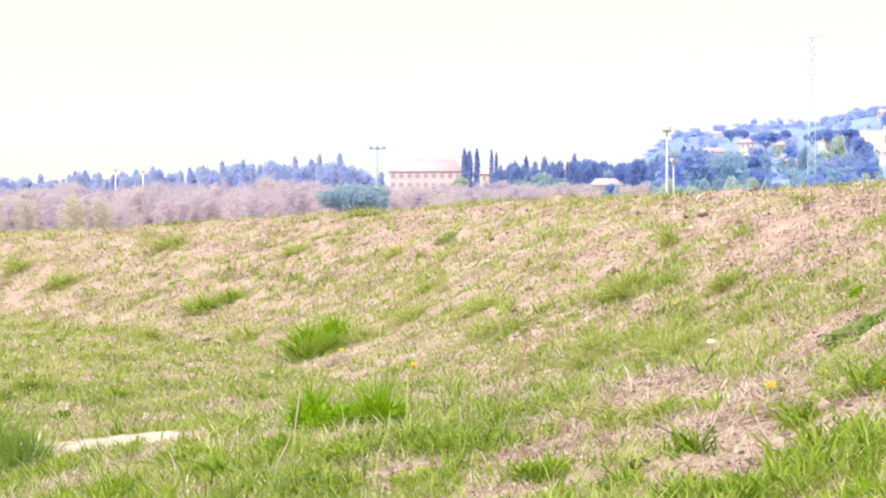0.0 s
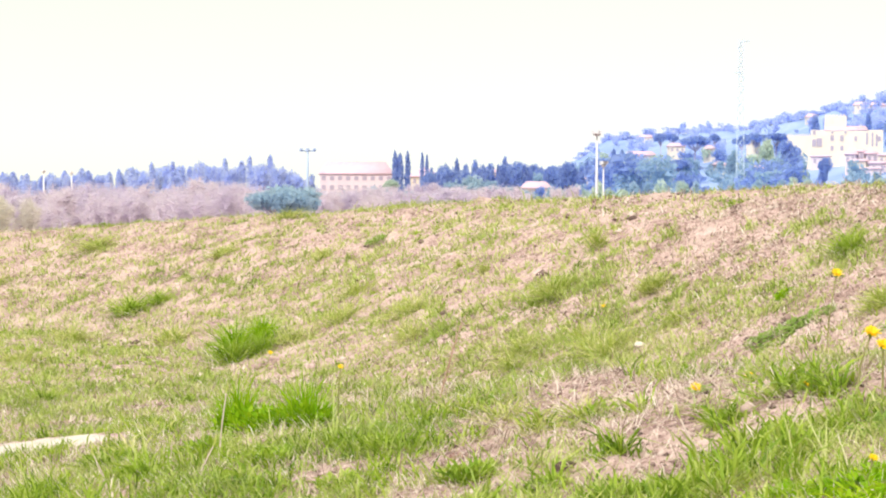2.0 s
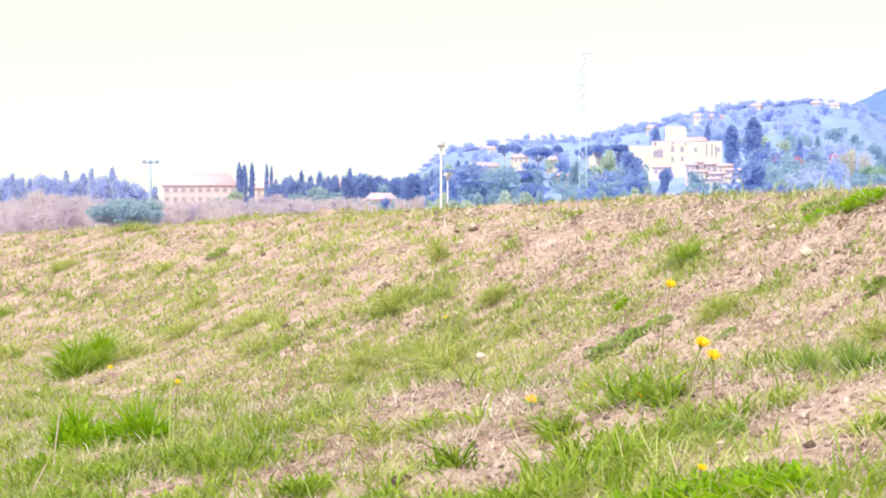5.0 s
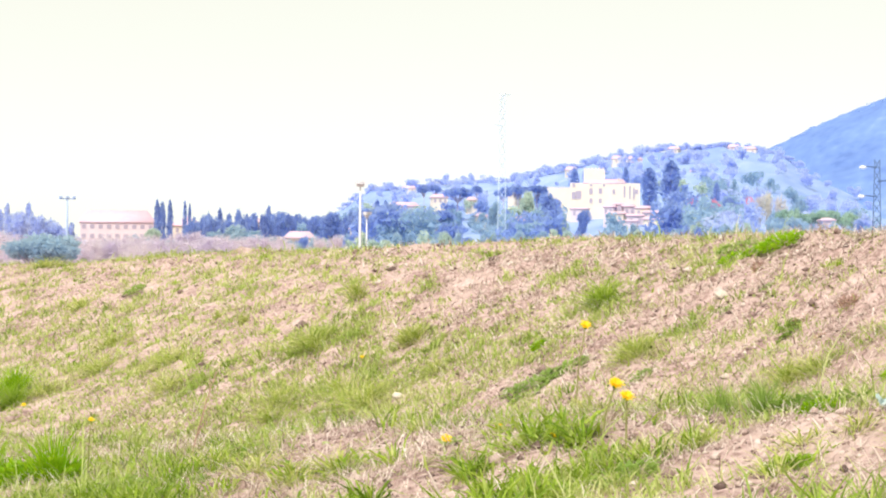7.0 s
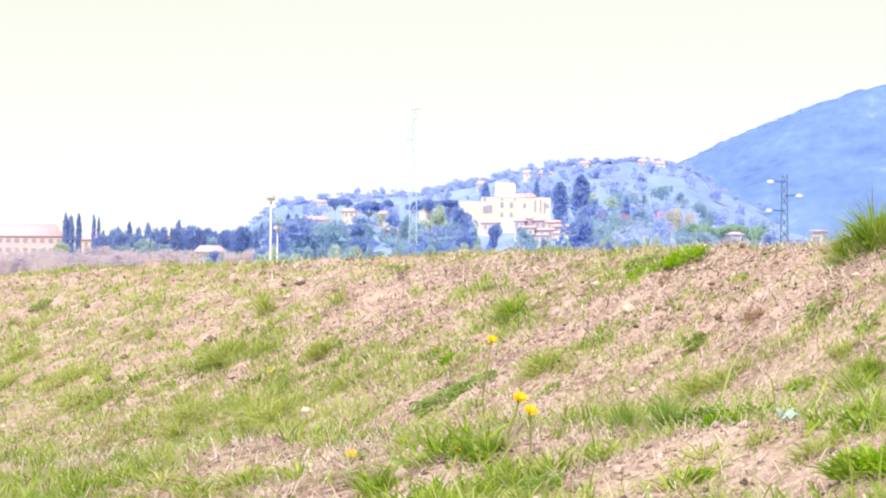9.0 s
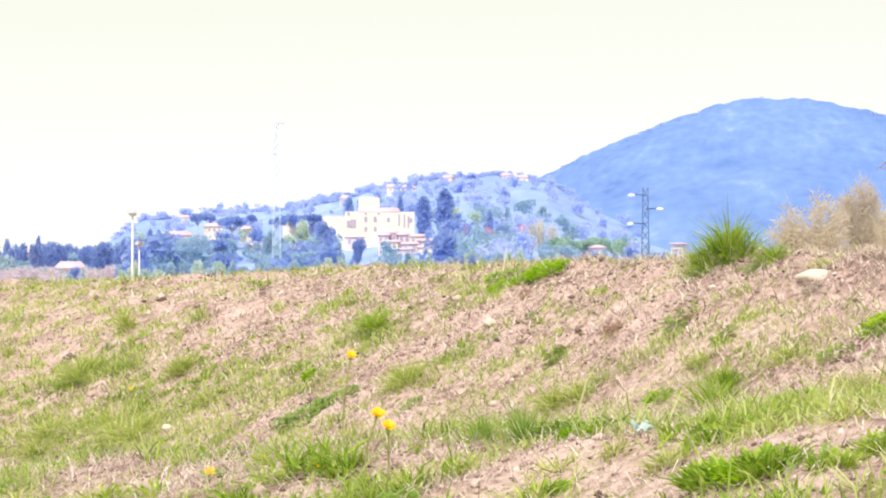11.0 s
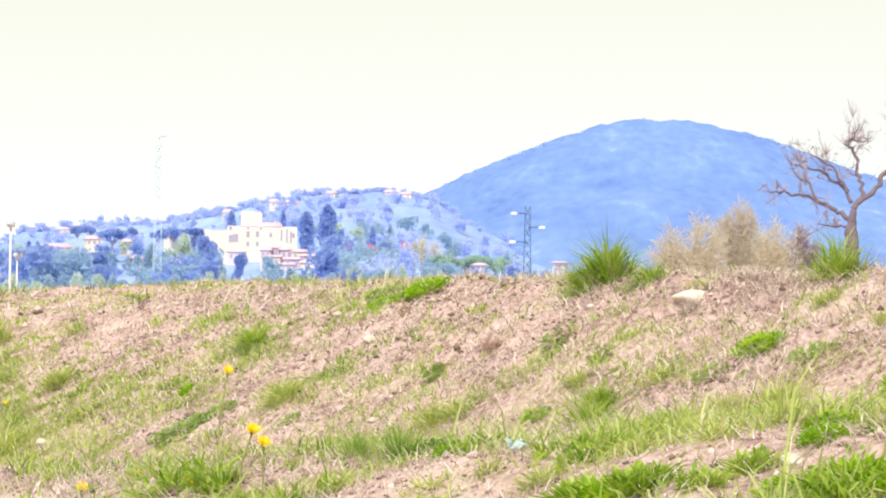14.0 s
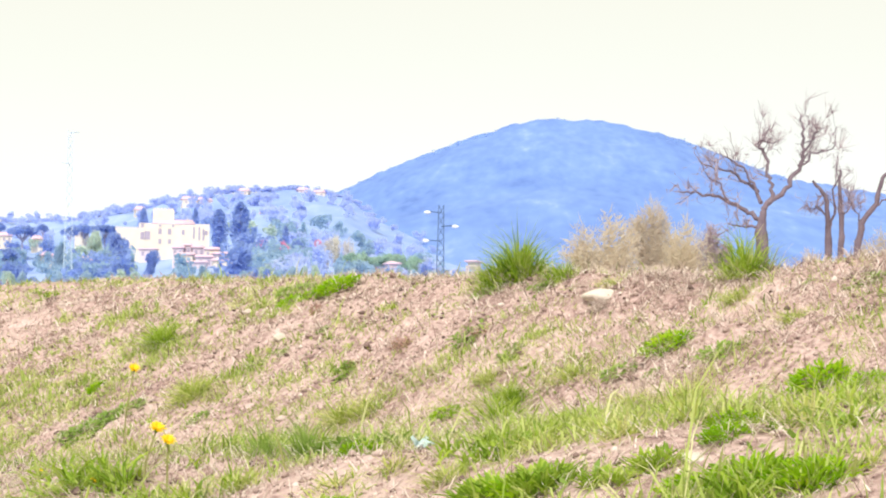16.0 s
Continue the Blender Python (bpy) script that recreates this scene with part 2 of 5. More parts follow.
def along(x, y):
    """s: metres along the bank, growing into the distance; d: metres out from it, towards the near side."""
    s = -0.3375 * (x - 4.75) + 0.941 * (y - 8)
    d = -0.941 * (x - 4.75) - 0.3375 * (y - 8)
    bend = np.clip(s - 13, 0, 7)
    return s, d - 0.055 * bend ** 2 - 0.77 * np.clip(s - 20, 0, None)


def bank(s):
    """The bank's top and foot, as metres out, and the heights of both below or above the eye."""
    top_d = -0.3 - 0.22 * np.clip(s - 1, 0, 5.5)
    foot_d = 1.1 + 0.4 * ease((s - 2) / 4) + 0.9 * ease((s - 6) / 4)
    top_z = 0.16 - 0.01 * np.clip(s, -6, 26) - 0.045 * np.clip(s, -3, 0.5) - 0.09 * ease((s - 8) / 5) - 0.44 * ease((s - 14) / 11)
    foot_z = -0.5 - 0.13 * np.clip(s, -6, 7) - 0.17 * ease((s - 7) / 4)
    return top_d, foot_d, top_z, foot_z


def land(x, y, rough=True):
    """The ground's height in the world."""
    x, y = np.asarray(x, float), np.asarray(y, float)
    s, d = along(x, y)
    top_d, foot_d, top_z, foot_z = bank(s)
    low = foot_z - 0.06 * np.clip(d - 0.7, 0, 6) * (1 - ease((s - 6) / 5))
    low = low - 0.07 * ease(-s / 1.5) - 0.15 * np.clip(d - 4.4, 0, 3) * ease((1 - s) / 2)
    low = low - 0.18 * np.clip(d - 5.2, 0, 2) * ease((s + 0.5) / 1.5) * (1 - ease((s - 5) / 2))
    # a grassy shoulder close by, and the hollow between it and the bank
    reach = ease((s + 5) / 1.5) * (1 - ease((s - 1.6) / 1.4))
    low = low + 0.085 * np.exp(-((d - 4.1) / 0.55) ** 2) * reach - 0.16 * np.exp(-((d - 2.5) / 0.8) ** 2) * ease((s + 0.8) / 2) * (1 - ease((s - 5) / 3))
    up = np.clip(0.04 + 0.96 * (foot_d - d) / (foot_d - top_d), 0, 1)
    rise = 0.55 * up + 0.45 * ease(up)
    z = low + (top_z - low) * rise
    z = z - (z + 3.2) * ease((top_d - 1.2 - d) / 22)
    r = np.hypot(x, y)
    z = z - 1.1 * ease((2.7 - r) / 1.8)
    z = z - (z + 3.2) * ease((r - 40) / 50)
    if rough:
        near = 1 - ease((r - 30) / 20)
        bare = ease(rise * 2)
        z = z + near * (0.06 * (wave(x, y, 1.3) - 0.5) + 0.035 * (wave(x, y, 0.5, 1) - 0.5) + (0.03 + 0.045 * bare) * (wave(x, y, 0.17, 2) - 0.5) + (0.015 + 0.03 * bare) * (wave(x, y, 0.075, 3) - 0.5))
    return z + EYE


# ---- end of the land ----
def bearing(az, r):
    return r * math.sin(radians(az)), r * math.cos(radians(az))


def spread_axis(fine, reach):
    a = list(fine)
    step = a[-1] - a[-2]
    while a[-1] < reach:
        step *= 1.25
        a.append(a[-1] + step)
    step = a[1] - a[0]
    while a[0] > -reach:
        step *= 1.25
        a.insert(0, a[0] - step)
    return np.array(a)


def sheet(X, Y, Z):
    h, w = X.shape
    i = np.arange(h * w).reshape(h, w)
    a, b, c, d = i[:-1, :-1].ravel(), i[:-1, 1:].ravel(), i[1:, 1:].ravel(), i[1:, :-1].ravel()
    return np.stack([X, Y, Z], -1).reshape(-1, 3), np.concatenate([np.stack([a, b, c], 1), np.stack([a, c, d], 1)])


ys = [2.4]
while ys[-1] < 33:
    ys.append(ys[-1] + 0.016 + 0.0052 * ys[-1])
X, Y = np.meshgrid(spread_axis(np.arange(-8.5, 8.5, 0.06), 4500), spread_axis(ys, 4500))
V, F = sheet(X, Y, land(X, Y))
tagged(piece("ground", V, F, SOIL, smooth=True), "bare crumbly tan soil bank with thin spring grass", "ground", kind="structure")

# ---- hills ----
RIDGE = ((-40, 0.0), (3, 0.1), (5.5, 0.75), (6.3, 1.2), (7, 1.65), (8.7, 1.85), (11, 1.98), (12.1, 2.2), (13.6, 2.55), (15.4, 2.92), (17.4, 3.1), (19.2, 2.9), (20, 2.3), (21.5, 1.5), (23, 1.1), (26, 0.9), (30, 0.7), (60, 0.4))
CROWN = ((5, 0.2), (10, 0.5), (15, 1.8), (17, 2.6), (18.9, 3.04), (20.6, 3.86), (22.3, 4.5), (24, 5.02), (25.3, 5.22), (26.7, 5.07), (29.1, 4.68), (32.4, 3.75), (35, 3.35), (40, 2.5), (50, 1.5), (60, 0.5), (75, 0.1))


def hillside(az, r):
    """Height of the village hill, by bearing and distance."""
    top = np.interp(az, [a for a, _ in RIDGE], [e for _, e in RIDGE])
    up = -0.75 + (top + 0.75) * np.clip((r - 240) / 1060, 0, 1) ** 0.8
    z = r * np.tan(np.radians(up))
    return np.where(r > 1300, z - (r - 1300) * 0.25, z) + EYE


def mountain(az, r):
    top = np.interp(az, [a for a, _ in CROWN], [e for _, e in CROWN])
    up = -0.2 + (top + 0.2) * np.sin(np.pi / 2 * np.clip((r - 900) / 1500, 0, 1)) ** 1.2
    z = r * np.tan(np.radians(up))
    return np.where(r > 2400, z - (r - 2400) * 0.3, z) + EYE


A, R = np.meshgrid(np.arange(-40, 60, 0.2), np.concatenate([np.arange(240, 1320, 12), np.arange(1330, 2000, 60)]))
X, Y = R * np.sin(np.radians(A)), R * np.cos(np.radians(A))
Z = hillside(A, R) + 3.5 * (wave(X, Y, 26) - 0.5) * ease((R - 300) / 300)
V, F = sheet(X, Y, Z)
tagged(piece("village_hill", V, F, HAZED_SLOPE, smooth=True), "village hillside with meadows and woods, blue haze painted into its colour", "hill", kind="structure")
A, R = np.meshgrid(np.arange(4, 70, 0.12), np.concatenate([np.arange(900, 2420, 20), np.arange(2430, 3400, 80)]))
X, Y = R * np.sin(np.radians(A)), R * np.cos(np.radians(A))
Z = mountain(A, R) + ease((R - 900) / 300) * (22 * (wave(X, Y, 260) - 0.5) + 2.5 * (wave(X, Y, 40, 1) - 0.5) + 8 * (wave(X, Y, 14, 2) - 0.5) * ease((R - 2200) / 150))
V, F = sheet(X, Y, Z)
tagged(piece("wooded_mountain", V, F, HAZED_WOODS, smooth=True), "rounded mountain covered in dense woods, haze painted in as blue", "mountain", kind="structure")


def on_hill(az, up):
    """The place on the village hill at a bearing where it rises to that many degrees."""
    r = np.arange(242.0, 1300.0, 2.0)
    seen = np.degrees(np.arctan2(hillside(np.full(len(r), az), r) - EYE, r))
    i = min(int(np.searchsorted(seen, up)), len(r) - 1)
    x, y = bearing(az, r[i])
    return x, y, float(hillside(az, r[i])), float(r[i])


# ---- trees ----
CLUMP = np.array([(1, 0, 0), (-1, 0, 0), (0, 1, 0), (0, -1, 0), (0, 0, 1), (0, 0, -1)], float)
CLUMP_FACES = np.array([(0, 2, 4), (2, 1, 4), (1, 3, 4), (3, 0, 4), (2, 0, 5), (1, 2, 5), (3, 1, 5), (0, 3, 5)])


def sprays(rng, centres, size, flat=1.0):
    """A small leaf spray at each centre, turned any way."""
    n = len(centres)
    v = centres[:, None, :] + rng.normal(0, 0.75, (n, 3, 3)) * size * rng.uniform(0.6, 1.4, (n, 1, 1)) * np.array([1, 1, flat])
    return v.reshape(-1, 3), np.arange(3 * n).reshape(-1, 3)


def fine_twigs(rng, feet, tips, width):
    """The finest twigs, each a single tapering sliver."""
    n = len(feet)
    side = np.cross(tips - feet, rng.normal(0, 1, (n, 3)))
    side *= width / np.maximum(np.linalg.norm(side, axis=1, keepdims=True), 1e-9)
    return np.stack([feet - side, feet + side, tips], 1).reshape(-1, 3), np.arange(3 * n).reshape(-1, 3)


def slivers(rng, feet, tips, width):
    """Thin tapering twigs from feet to tips."""
    n = len(feet)
    way = tips - feet
    side = np.cross(way, rng.normal(0, 1, (n, 3)))
    side *= width / np.maximum(np.linalg.norm(side, axis=1, keepdims=True), 1e-9)
    mid = feet + way * 0.55 + rng.normal(0, 0.06, (n, 3)) * np.linalg.norm(way, axis=1, keepdims=True)
    v = np.stack([feet - side, feet + side, mid + side * 0.7, mid - side * 0.7, tips], 1)
    f = np.array([(0, 1, 2), (0, 2, 3), (3, 2, 4)])[None] + 5 * np.arange(n)[:, None, None]
    return v.reshape(-1, 3), f.reshape(-1, 3)


def ball(rng, n, shell=0.35):
    p = rng.normal(0, 1, (n, 3))
    return p / np.linalg.norm(p, axis=1, keepdims=True) * rng.uniform(shell, 1, (n, 1)) ** 0.6


def tree_shape(kind, seed, leaf):
    """One tree, a metre high and a metre wide: trunk and limbs, and a crown."""
    rng = np.random.RandomState(seed)
    thing = new(kind + "_tree")
    limbs = []
    if kind == "cypress":
        h = rng.uniform(0, 1, 1500) ** 0.9
        wide = 0.46 * np.sqrt(np.clip((1 - h) * 3.2, 0.02, 1)) * np.clip(0.5 + 2.0 * h, 0, 1)
        a = rng.uniform(0, 6.283, 1500)
        q = np.sqrt(rng.uniform(0.2, 1, 1500)) * wide * (1 + 0.25 * np.sin(3 * a + 9 * h))
        crown = sprays(rng, np.stack([q * np.cos(a), q * np.sin(a), 0.06 + 0.92 * h], 1), 0.11, 0.3)
        limbs.append(tube([(0, 0, 0), (0, 0, 0.4), (0, 0, 0.9)], [0.07, 0.05, 0.01], 5))
    elif kind == "umbrella":
        c = []
        for _ in range(11):
            a, q = rng.uniform(0, 6.283), rng.uniform(0.05, 0.36)
            at = np.array([q * math.cos(a), q * math.sin(a), 0.83 - 0.25 * q + rng.uniform(-0.03, 0.05)])
            c.append(at + ball(rng, 300) * np.array([0.19, 0.19, 0.085]))
            limbs.append(tube([(0, 0, 0.5), (at[0] * 0.5, at[1] * 0.5, 0.64), tuple(at)], [0.02, 0.014, 0.005], 4))
        crown = sprays(rng, np.concatenate(c), 0.034, 0.6)
        limbs.append(tube([(0.02, 0, 0), (0.0, 0.01, 0.3), (-0.01, 0, 0.62)], [0.032, 0.026, 0.02], 6))
    elif kind == "bare":
        f, t = [], []
        for _ in range(26):
            a, q = rng.uniform(0, 6.283), rng.uniform(0.05, 0.42)
            top = np.array([q * math.cos(a), q * math.sin(a), 0.42 + 0.5 * math.sqrt(1 - (q / 0.46) ** 2) * rng.uniform(0.75, 1.0)])
            limbs.append(tube([(rng.uniform(-0.04, 0.04), 0, 0), tuple(top * np.array([0.45, 0.45, 0.5])), tuple(top)], [0.016, 0.010, 0.003], 3))
            k = 110
            foot = top * np.linspace(0.45, 1, k)[:, None] + rng.normal(0, 0.012, (k, 3))
            f.append(foot)
            t.append(foot + rng.normal(0, 1, (k, 3)) * np.array([0.085, 0.085, 0.03]) + np.array([0, 0, 0.03]))
        crown = fine_twigs(rng, np.concatenate(f), np.concatenate(t), 0.0055)
    elif kind == "willow":
        f, t = [], []
        for at in ball(rng, 46, 0.1) * np.array([0.36, 0.36, 0.27]) + np.array([0, 0, 0.64]):
            foot = at + ball(rng, 150, 0.05) * np.array([0.15, 0.15, 0.11])
            f.append(foot)
            t.append(foot + rng.normal(0, 0.04, foot.shape) * np.array([1, 1, 0.5]) + (foot - np.array([0, 0, 0.4])) * 0.06)
            limbs.append(tube([(0, 0, 0.12), tuple(at * np.array([0.4, 0.4, 0.7])), tuple(at)], [0.018, 0.011, 0.004], 4))
        crown = fine_twigs(rng, np.concatenate(f), np.concatenate(t), 0.0045)
        limbs.append(tube([(0, 0, 0), (0.01, 0, 0.2), (0, 0.01, 0.5)], [0.04, 0.032, 0.02], 6))
    else:
        c = []
        for _ in range(17):
            a, q, h = rng.uniform(0, 6.283), rng.uniform(0.0, 0.30), rng.uniform(0.3, 0.84)
            at = np.array([q * math.cos(a), q * math.sin(a), h])
            k = rng.uniform(0.13, 0.21)
            c.append(at + ball(rng, 230) * np.array([k, k, k * 0.8]))
            limbs.append(tube([(0, 0, 0.15), tuple(at * 0.6), tuple(at)], [0.02, 0.012, 0.004], 4))
        crown = sprays(rng, np.concatenate(c), 0.036)
        limbs.append(tube([(0, 0, 0), (0.01, 0, 0.2), (0, 0.01, 0.5)], [0.04, 0.032, 0.02], 6))
    piece("trunk", *joined(limbs), leaf if kind in ("bare", "willow") else HAZED_BARK, thing)
    piece("crown", *crown, leaf, thing)
    return thing


WORDS = {"willow": ("golden-grey budding willow with dense fine twigs", "bare tree"), "cypress": ("slim dark cypress tree on the far slope, tinted with painted haze", "cypress tree"), "umbrella": ("umbrella pine with a wide flat dark crown", "pine tree"),
         "bare": ("leafless tree thicket of fine bare twigs, mauve-grey with painted haze", "bare tree"), "round": ("broad bushy tree with a rounded crown tinted by painted haze", "tree")}
SHAPES = {}


def tree(kind, leaf, az, r, top, wide, say="", turn=None):
    """A tree at a bearing and distance, its top so many degrees above eye level, its crown so many degrees wide."""
    x, y = bearing(az, r)
    foot = float(hillside(az, r)) - 0.3 if r > 245 else float(land(x, y, False)) - 0.05
    tall = r * math.tan(radians(top)) + EYE - foot
    n = TREES.randint(3)
    key = (kind, leaf.name, n)
    m = pose(x, y, foot, 0, 0, TREES.uniform(0, 360)) @ Matrix.Diagonal((r * radians(wide), r * radians(wide), max(tall, 1.0), 1))
    if key not in SHAPES:
        SHAPES[key] = tree_shape(kind, 31 * n + len(kind), leaf)
        SHAPES[key].matrix_basis = m
        ob = SHAPES[key]
    else:
        ob = copy_thing(SHAPES[key], m)
        ob.matrix_basis = m
    label, cat = WORDS[kind]
    return tagged(ob, say or label, cat, cat + "s in the distance")


TREES = np.random.RandomState(5)
# the row behind the thicket, pale blue haze put into its leaf colour
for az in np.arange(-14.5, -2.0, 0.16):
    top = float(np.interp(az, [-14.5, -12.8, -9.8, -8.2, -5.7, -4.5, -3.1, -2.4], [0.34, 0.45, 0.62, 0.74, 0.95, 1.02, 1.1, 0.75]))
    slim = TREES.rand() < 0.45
    tree("cypress" if slim else "round", HAZED_PALE_GREEN, az + TREES.uniform(-0.08, 0.08), TREES.uniform(480, 540), top + TREES.uniform(-0.14, 0.12), TREES.uniform(0.22, 0.32) if slim else TREES.uniform(0.45, 0.75))
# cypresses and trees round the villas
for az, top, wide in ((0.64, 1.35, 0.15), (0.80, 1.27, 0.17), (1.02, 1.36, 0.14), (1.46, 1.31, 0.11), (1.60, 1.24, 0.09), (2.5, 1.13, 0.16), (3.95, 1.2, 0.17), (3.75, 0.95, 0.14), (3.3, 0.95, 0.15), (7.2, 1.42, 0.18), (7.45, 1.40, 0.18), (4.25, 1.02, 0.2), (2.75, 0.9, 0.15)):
    tree("cypress", HAZED_EVERGREEN, az, 615, top, wide * 1.25)
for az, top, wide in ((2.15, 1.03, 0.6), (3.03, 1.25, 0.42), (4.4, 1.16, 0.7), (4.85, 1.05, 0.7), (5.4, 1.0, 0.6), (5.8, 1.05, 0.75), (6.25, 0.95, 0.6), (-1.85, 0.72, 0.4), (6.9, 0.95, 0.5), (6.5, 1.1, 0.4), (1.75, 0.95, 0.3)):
    tree("round", HAZED_EVERGREEN, az, 560, top, wide)
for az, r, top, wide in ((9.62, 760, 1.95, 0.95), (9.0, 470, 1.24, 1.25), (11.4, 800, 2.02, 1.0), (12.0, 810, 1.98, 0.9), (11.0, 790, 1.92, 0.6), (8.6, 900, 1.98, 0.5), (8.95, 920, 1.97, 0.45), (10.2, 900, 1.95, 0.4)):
    tree("umbrella", HAZED_EVERGREEN, az, r, top, wide)
tree("umbrella", HAZED_LIGHT_GREEN, 0.5, 300, 0.62, 0.55, "pale umbrella pine with a flat silvery crown")
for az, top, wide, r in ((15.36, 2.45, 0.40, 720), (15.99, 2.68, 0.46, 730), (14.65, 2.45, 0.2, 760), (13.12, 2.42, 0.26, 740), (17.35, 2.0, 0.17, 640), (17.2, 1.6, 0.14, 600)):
    tree("cypress", HAZED_EVERGREEN, az, r, top, wide * 1.2)
tree("round", HAZED_LIGHT_GREEN, 11.75, 560, 1.86, 0.75, "tall tree in yellow-green spring leaf beside the castle")
for az, r, top, wide, leaf in ((12.35, 540, 1.76, 0.9, HAZED_EVERGREEN), (13.4, 470, 1.27, 0.55, HAZED_EVERGREEN), (12.1, 450, 1.22, 0.9, HAZED_MID_GREEN), (12.75, 450, 1.16, 0.7, HAZED_MID_GREEN), (12.7, 400, 0.85, 0.8, HAZED_LIGHT_GREEN),
                              (17.75, 600, 1.65, 0.6, HAZED_EVERGREEN), (14.3, 420, 0.85, 0.5, HAZED_MID_GREEN), (14.9, 420, 0.8, 0.5, HAZED_MID_GREEN), (16.3, 430, 1.2, 0.6, HAZED_MID_GREEN), (10.75, 480, 1.5, 0.5, HAZED_MID_GREEN), (11.1, 470, 1.3, 0.45, HAZED_EVERGREEN), (16.6, 470, 1.35, 0.5, HAZED_LIGHT_GREEN)):
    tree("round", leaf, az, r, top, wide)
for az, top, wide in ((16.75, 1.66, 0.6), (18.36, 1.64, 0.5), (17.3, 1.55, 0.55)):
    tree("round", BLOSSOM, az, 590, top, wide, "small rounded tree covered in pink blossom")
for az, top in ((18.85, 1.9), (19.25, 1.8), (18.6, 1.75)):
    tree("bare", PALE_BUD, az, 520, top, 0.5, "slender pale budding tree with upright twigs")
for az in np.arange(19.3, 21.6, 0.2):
    tree("umbrella" if TREES.rand() < 0.5 else "round", HAZED_PINE, az, TREES.uniform(420, 460), 1.32 + TREES.uniform(-0.1, 0.06), 0.5)
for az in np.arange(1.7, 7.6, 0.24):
    tree("round", HAZED_EVERGREEN, az + TREES.uniform(-0.1, 0.1), TREES.uniform(520, 600), 0.82 + 0.05 * az + TREES.uniform(-0.16, 0.1), TREES.uniform(0.4, 0.65))
# the woods on the village hill and along its skyline, too many to count
def woods(name, leaf, spots, say):
    """spots: (az, r, height, width) of each tree of a wood."""
    rng = np.random.RandomState(len(name))
    out = []
    for az, r, high, wide in spots:
        x, y = bearing(az, r)
        z = float(hillside(az, r))
        c = []
        for _ in range(7):
            a, q, h = rng.uniform(0, 6.283), rng.uniform(0, 0.34) * wide, rng.uniform(0.25, 0.8) * high
            c.append(np.array([x + q * math.cos(a), y + q * math.sin(a), z + h]) + ball(rng, 80) * np.array([wide * 0.2, wide * 0.2, high * 0.18]))
        out.append(sprays(rng, np.concatenate(c), 0.055 * (wide + high) / 2))
    ob = piece(name, *joined(out), leaf)
    return tagged(ob, say, "woods", kind="stuff")


spots = {leaf.name: [] for leaf in (HAZED_EVERGREEN, HAZED_PALE_GREEN, HAZED_MID_GREEN, HAZED_LIGHT_GREEN)}
for _ in range(520):
    az, u = TREES.uniform(4.0, 22.0), TREES.rand()
    x, y, z, r = on_hill(az, -0.4 + u * 3.4)
    if (12.4 < az < 16.3 and 380 < r < 770) or r > 1280 or (az > 18.5 and TREES.rand() < 0.3):
        continue
    roll, high = TREES.rand(), TREES.uniform(4, 11)
    # Beyond 900 m the paler leaf colour stands in for thicker haze.
    leaf = HAZED_PALE_GREEN if r > 900 else (HAZED_MID_GREEN if roll < 0.7 else HAZED_PALE_GREEN) if az > 17 else HAZED_EVERGREEN if roll < 0.42 else HAZED_MID_GREEN if roll < 0.74 else HAZED_LIGHT_GREEN
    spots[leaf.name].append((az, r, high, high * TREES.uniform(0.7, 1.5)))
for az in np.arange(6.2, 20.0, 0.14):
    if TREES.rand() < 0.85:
        spots[HAZED_PALE_GREEN.name].append((az, 1285.0, TREES.uniform(1.5, 7), TREES.uniform(7, 16)))
for name, leaf, say in (("evergreen_woods", HAZED_EVERGREEN, "dark evergreen woods on the village hill, tinted blue for haze"), ("skyline_woods", HAZED_PALE_GREEN, "woods along the hill's skyline, paled by painted haze"), ("mixed_woods", HAZED_MID_GREEN, "mixed woods on the village hill, tinted blue for haze"), ("spring_woods", HAZED_LIGHT_GREEN, "light green spring woods on the village hill")):
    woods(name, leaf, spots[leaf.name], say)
# the treetops along the mountain's crest, in the same haze-blue colour
rng = np.random.RandomState(44)
n = 16000
az, r = rng.uniform(12, 44, n), 950 + 1460 * np.sqrt(rng.rand(n))
x, y = r * np.sin(np.radians(az)), r * np.cos(np.radians(az))
keep = (r > 2250) & (rng.rand(n) < 0.2 + 0.8 * ease((wave(x, y, 60, 21) - 0.3) / 0.3))
az, r, x, y = az[keep], r[keep], x[keep], y[keep]
at = np.stack([x, y, mountain(az, r) + ease((r - 900) / 300) * 22 * (wave(x, y, 260) - 0.5) - 4.5 * ease((r - 2100) / 200)], 1)
at = np.repeat(at, 9, 0) + rng.normal(0, 1, (9 * len(at), 3)) * np.array([3.6, 3.6, 2.2])
tagged(piece("mountain_woods", *sprays(rng, at, 2.0, 0.5), HAZED_CROWNS), "treetops along the mountain's rounded crest, blue with painted haze", "woods", kind="stuff")
# the thicket below the bank, haze painted into its twigs as pale mauve
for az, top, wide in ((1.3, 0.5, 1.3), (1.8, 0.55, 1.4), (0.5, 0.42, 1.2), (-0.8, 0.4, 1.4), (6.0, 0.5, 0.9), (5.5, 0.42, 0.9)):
    tree("bare", HAZED_TWIG, az, 200, top, wide)
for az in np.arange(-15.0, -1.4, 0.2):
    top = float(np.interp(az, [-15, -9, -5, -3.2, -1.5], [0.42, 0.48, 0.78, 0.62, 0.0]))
    tree("bare", HAZED_TWIG, az + TREES.uniform(-0.1, 0.1), TREES.uniform(88, 130), top + TREES.uniform(-0.45, 0.1), TREES.uniform(1.2, 2.3))
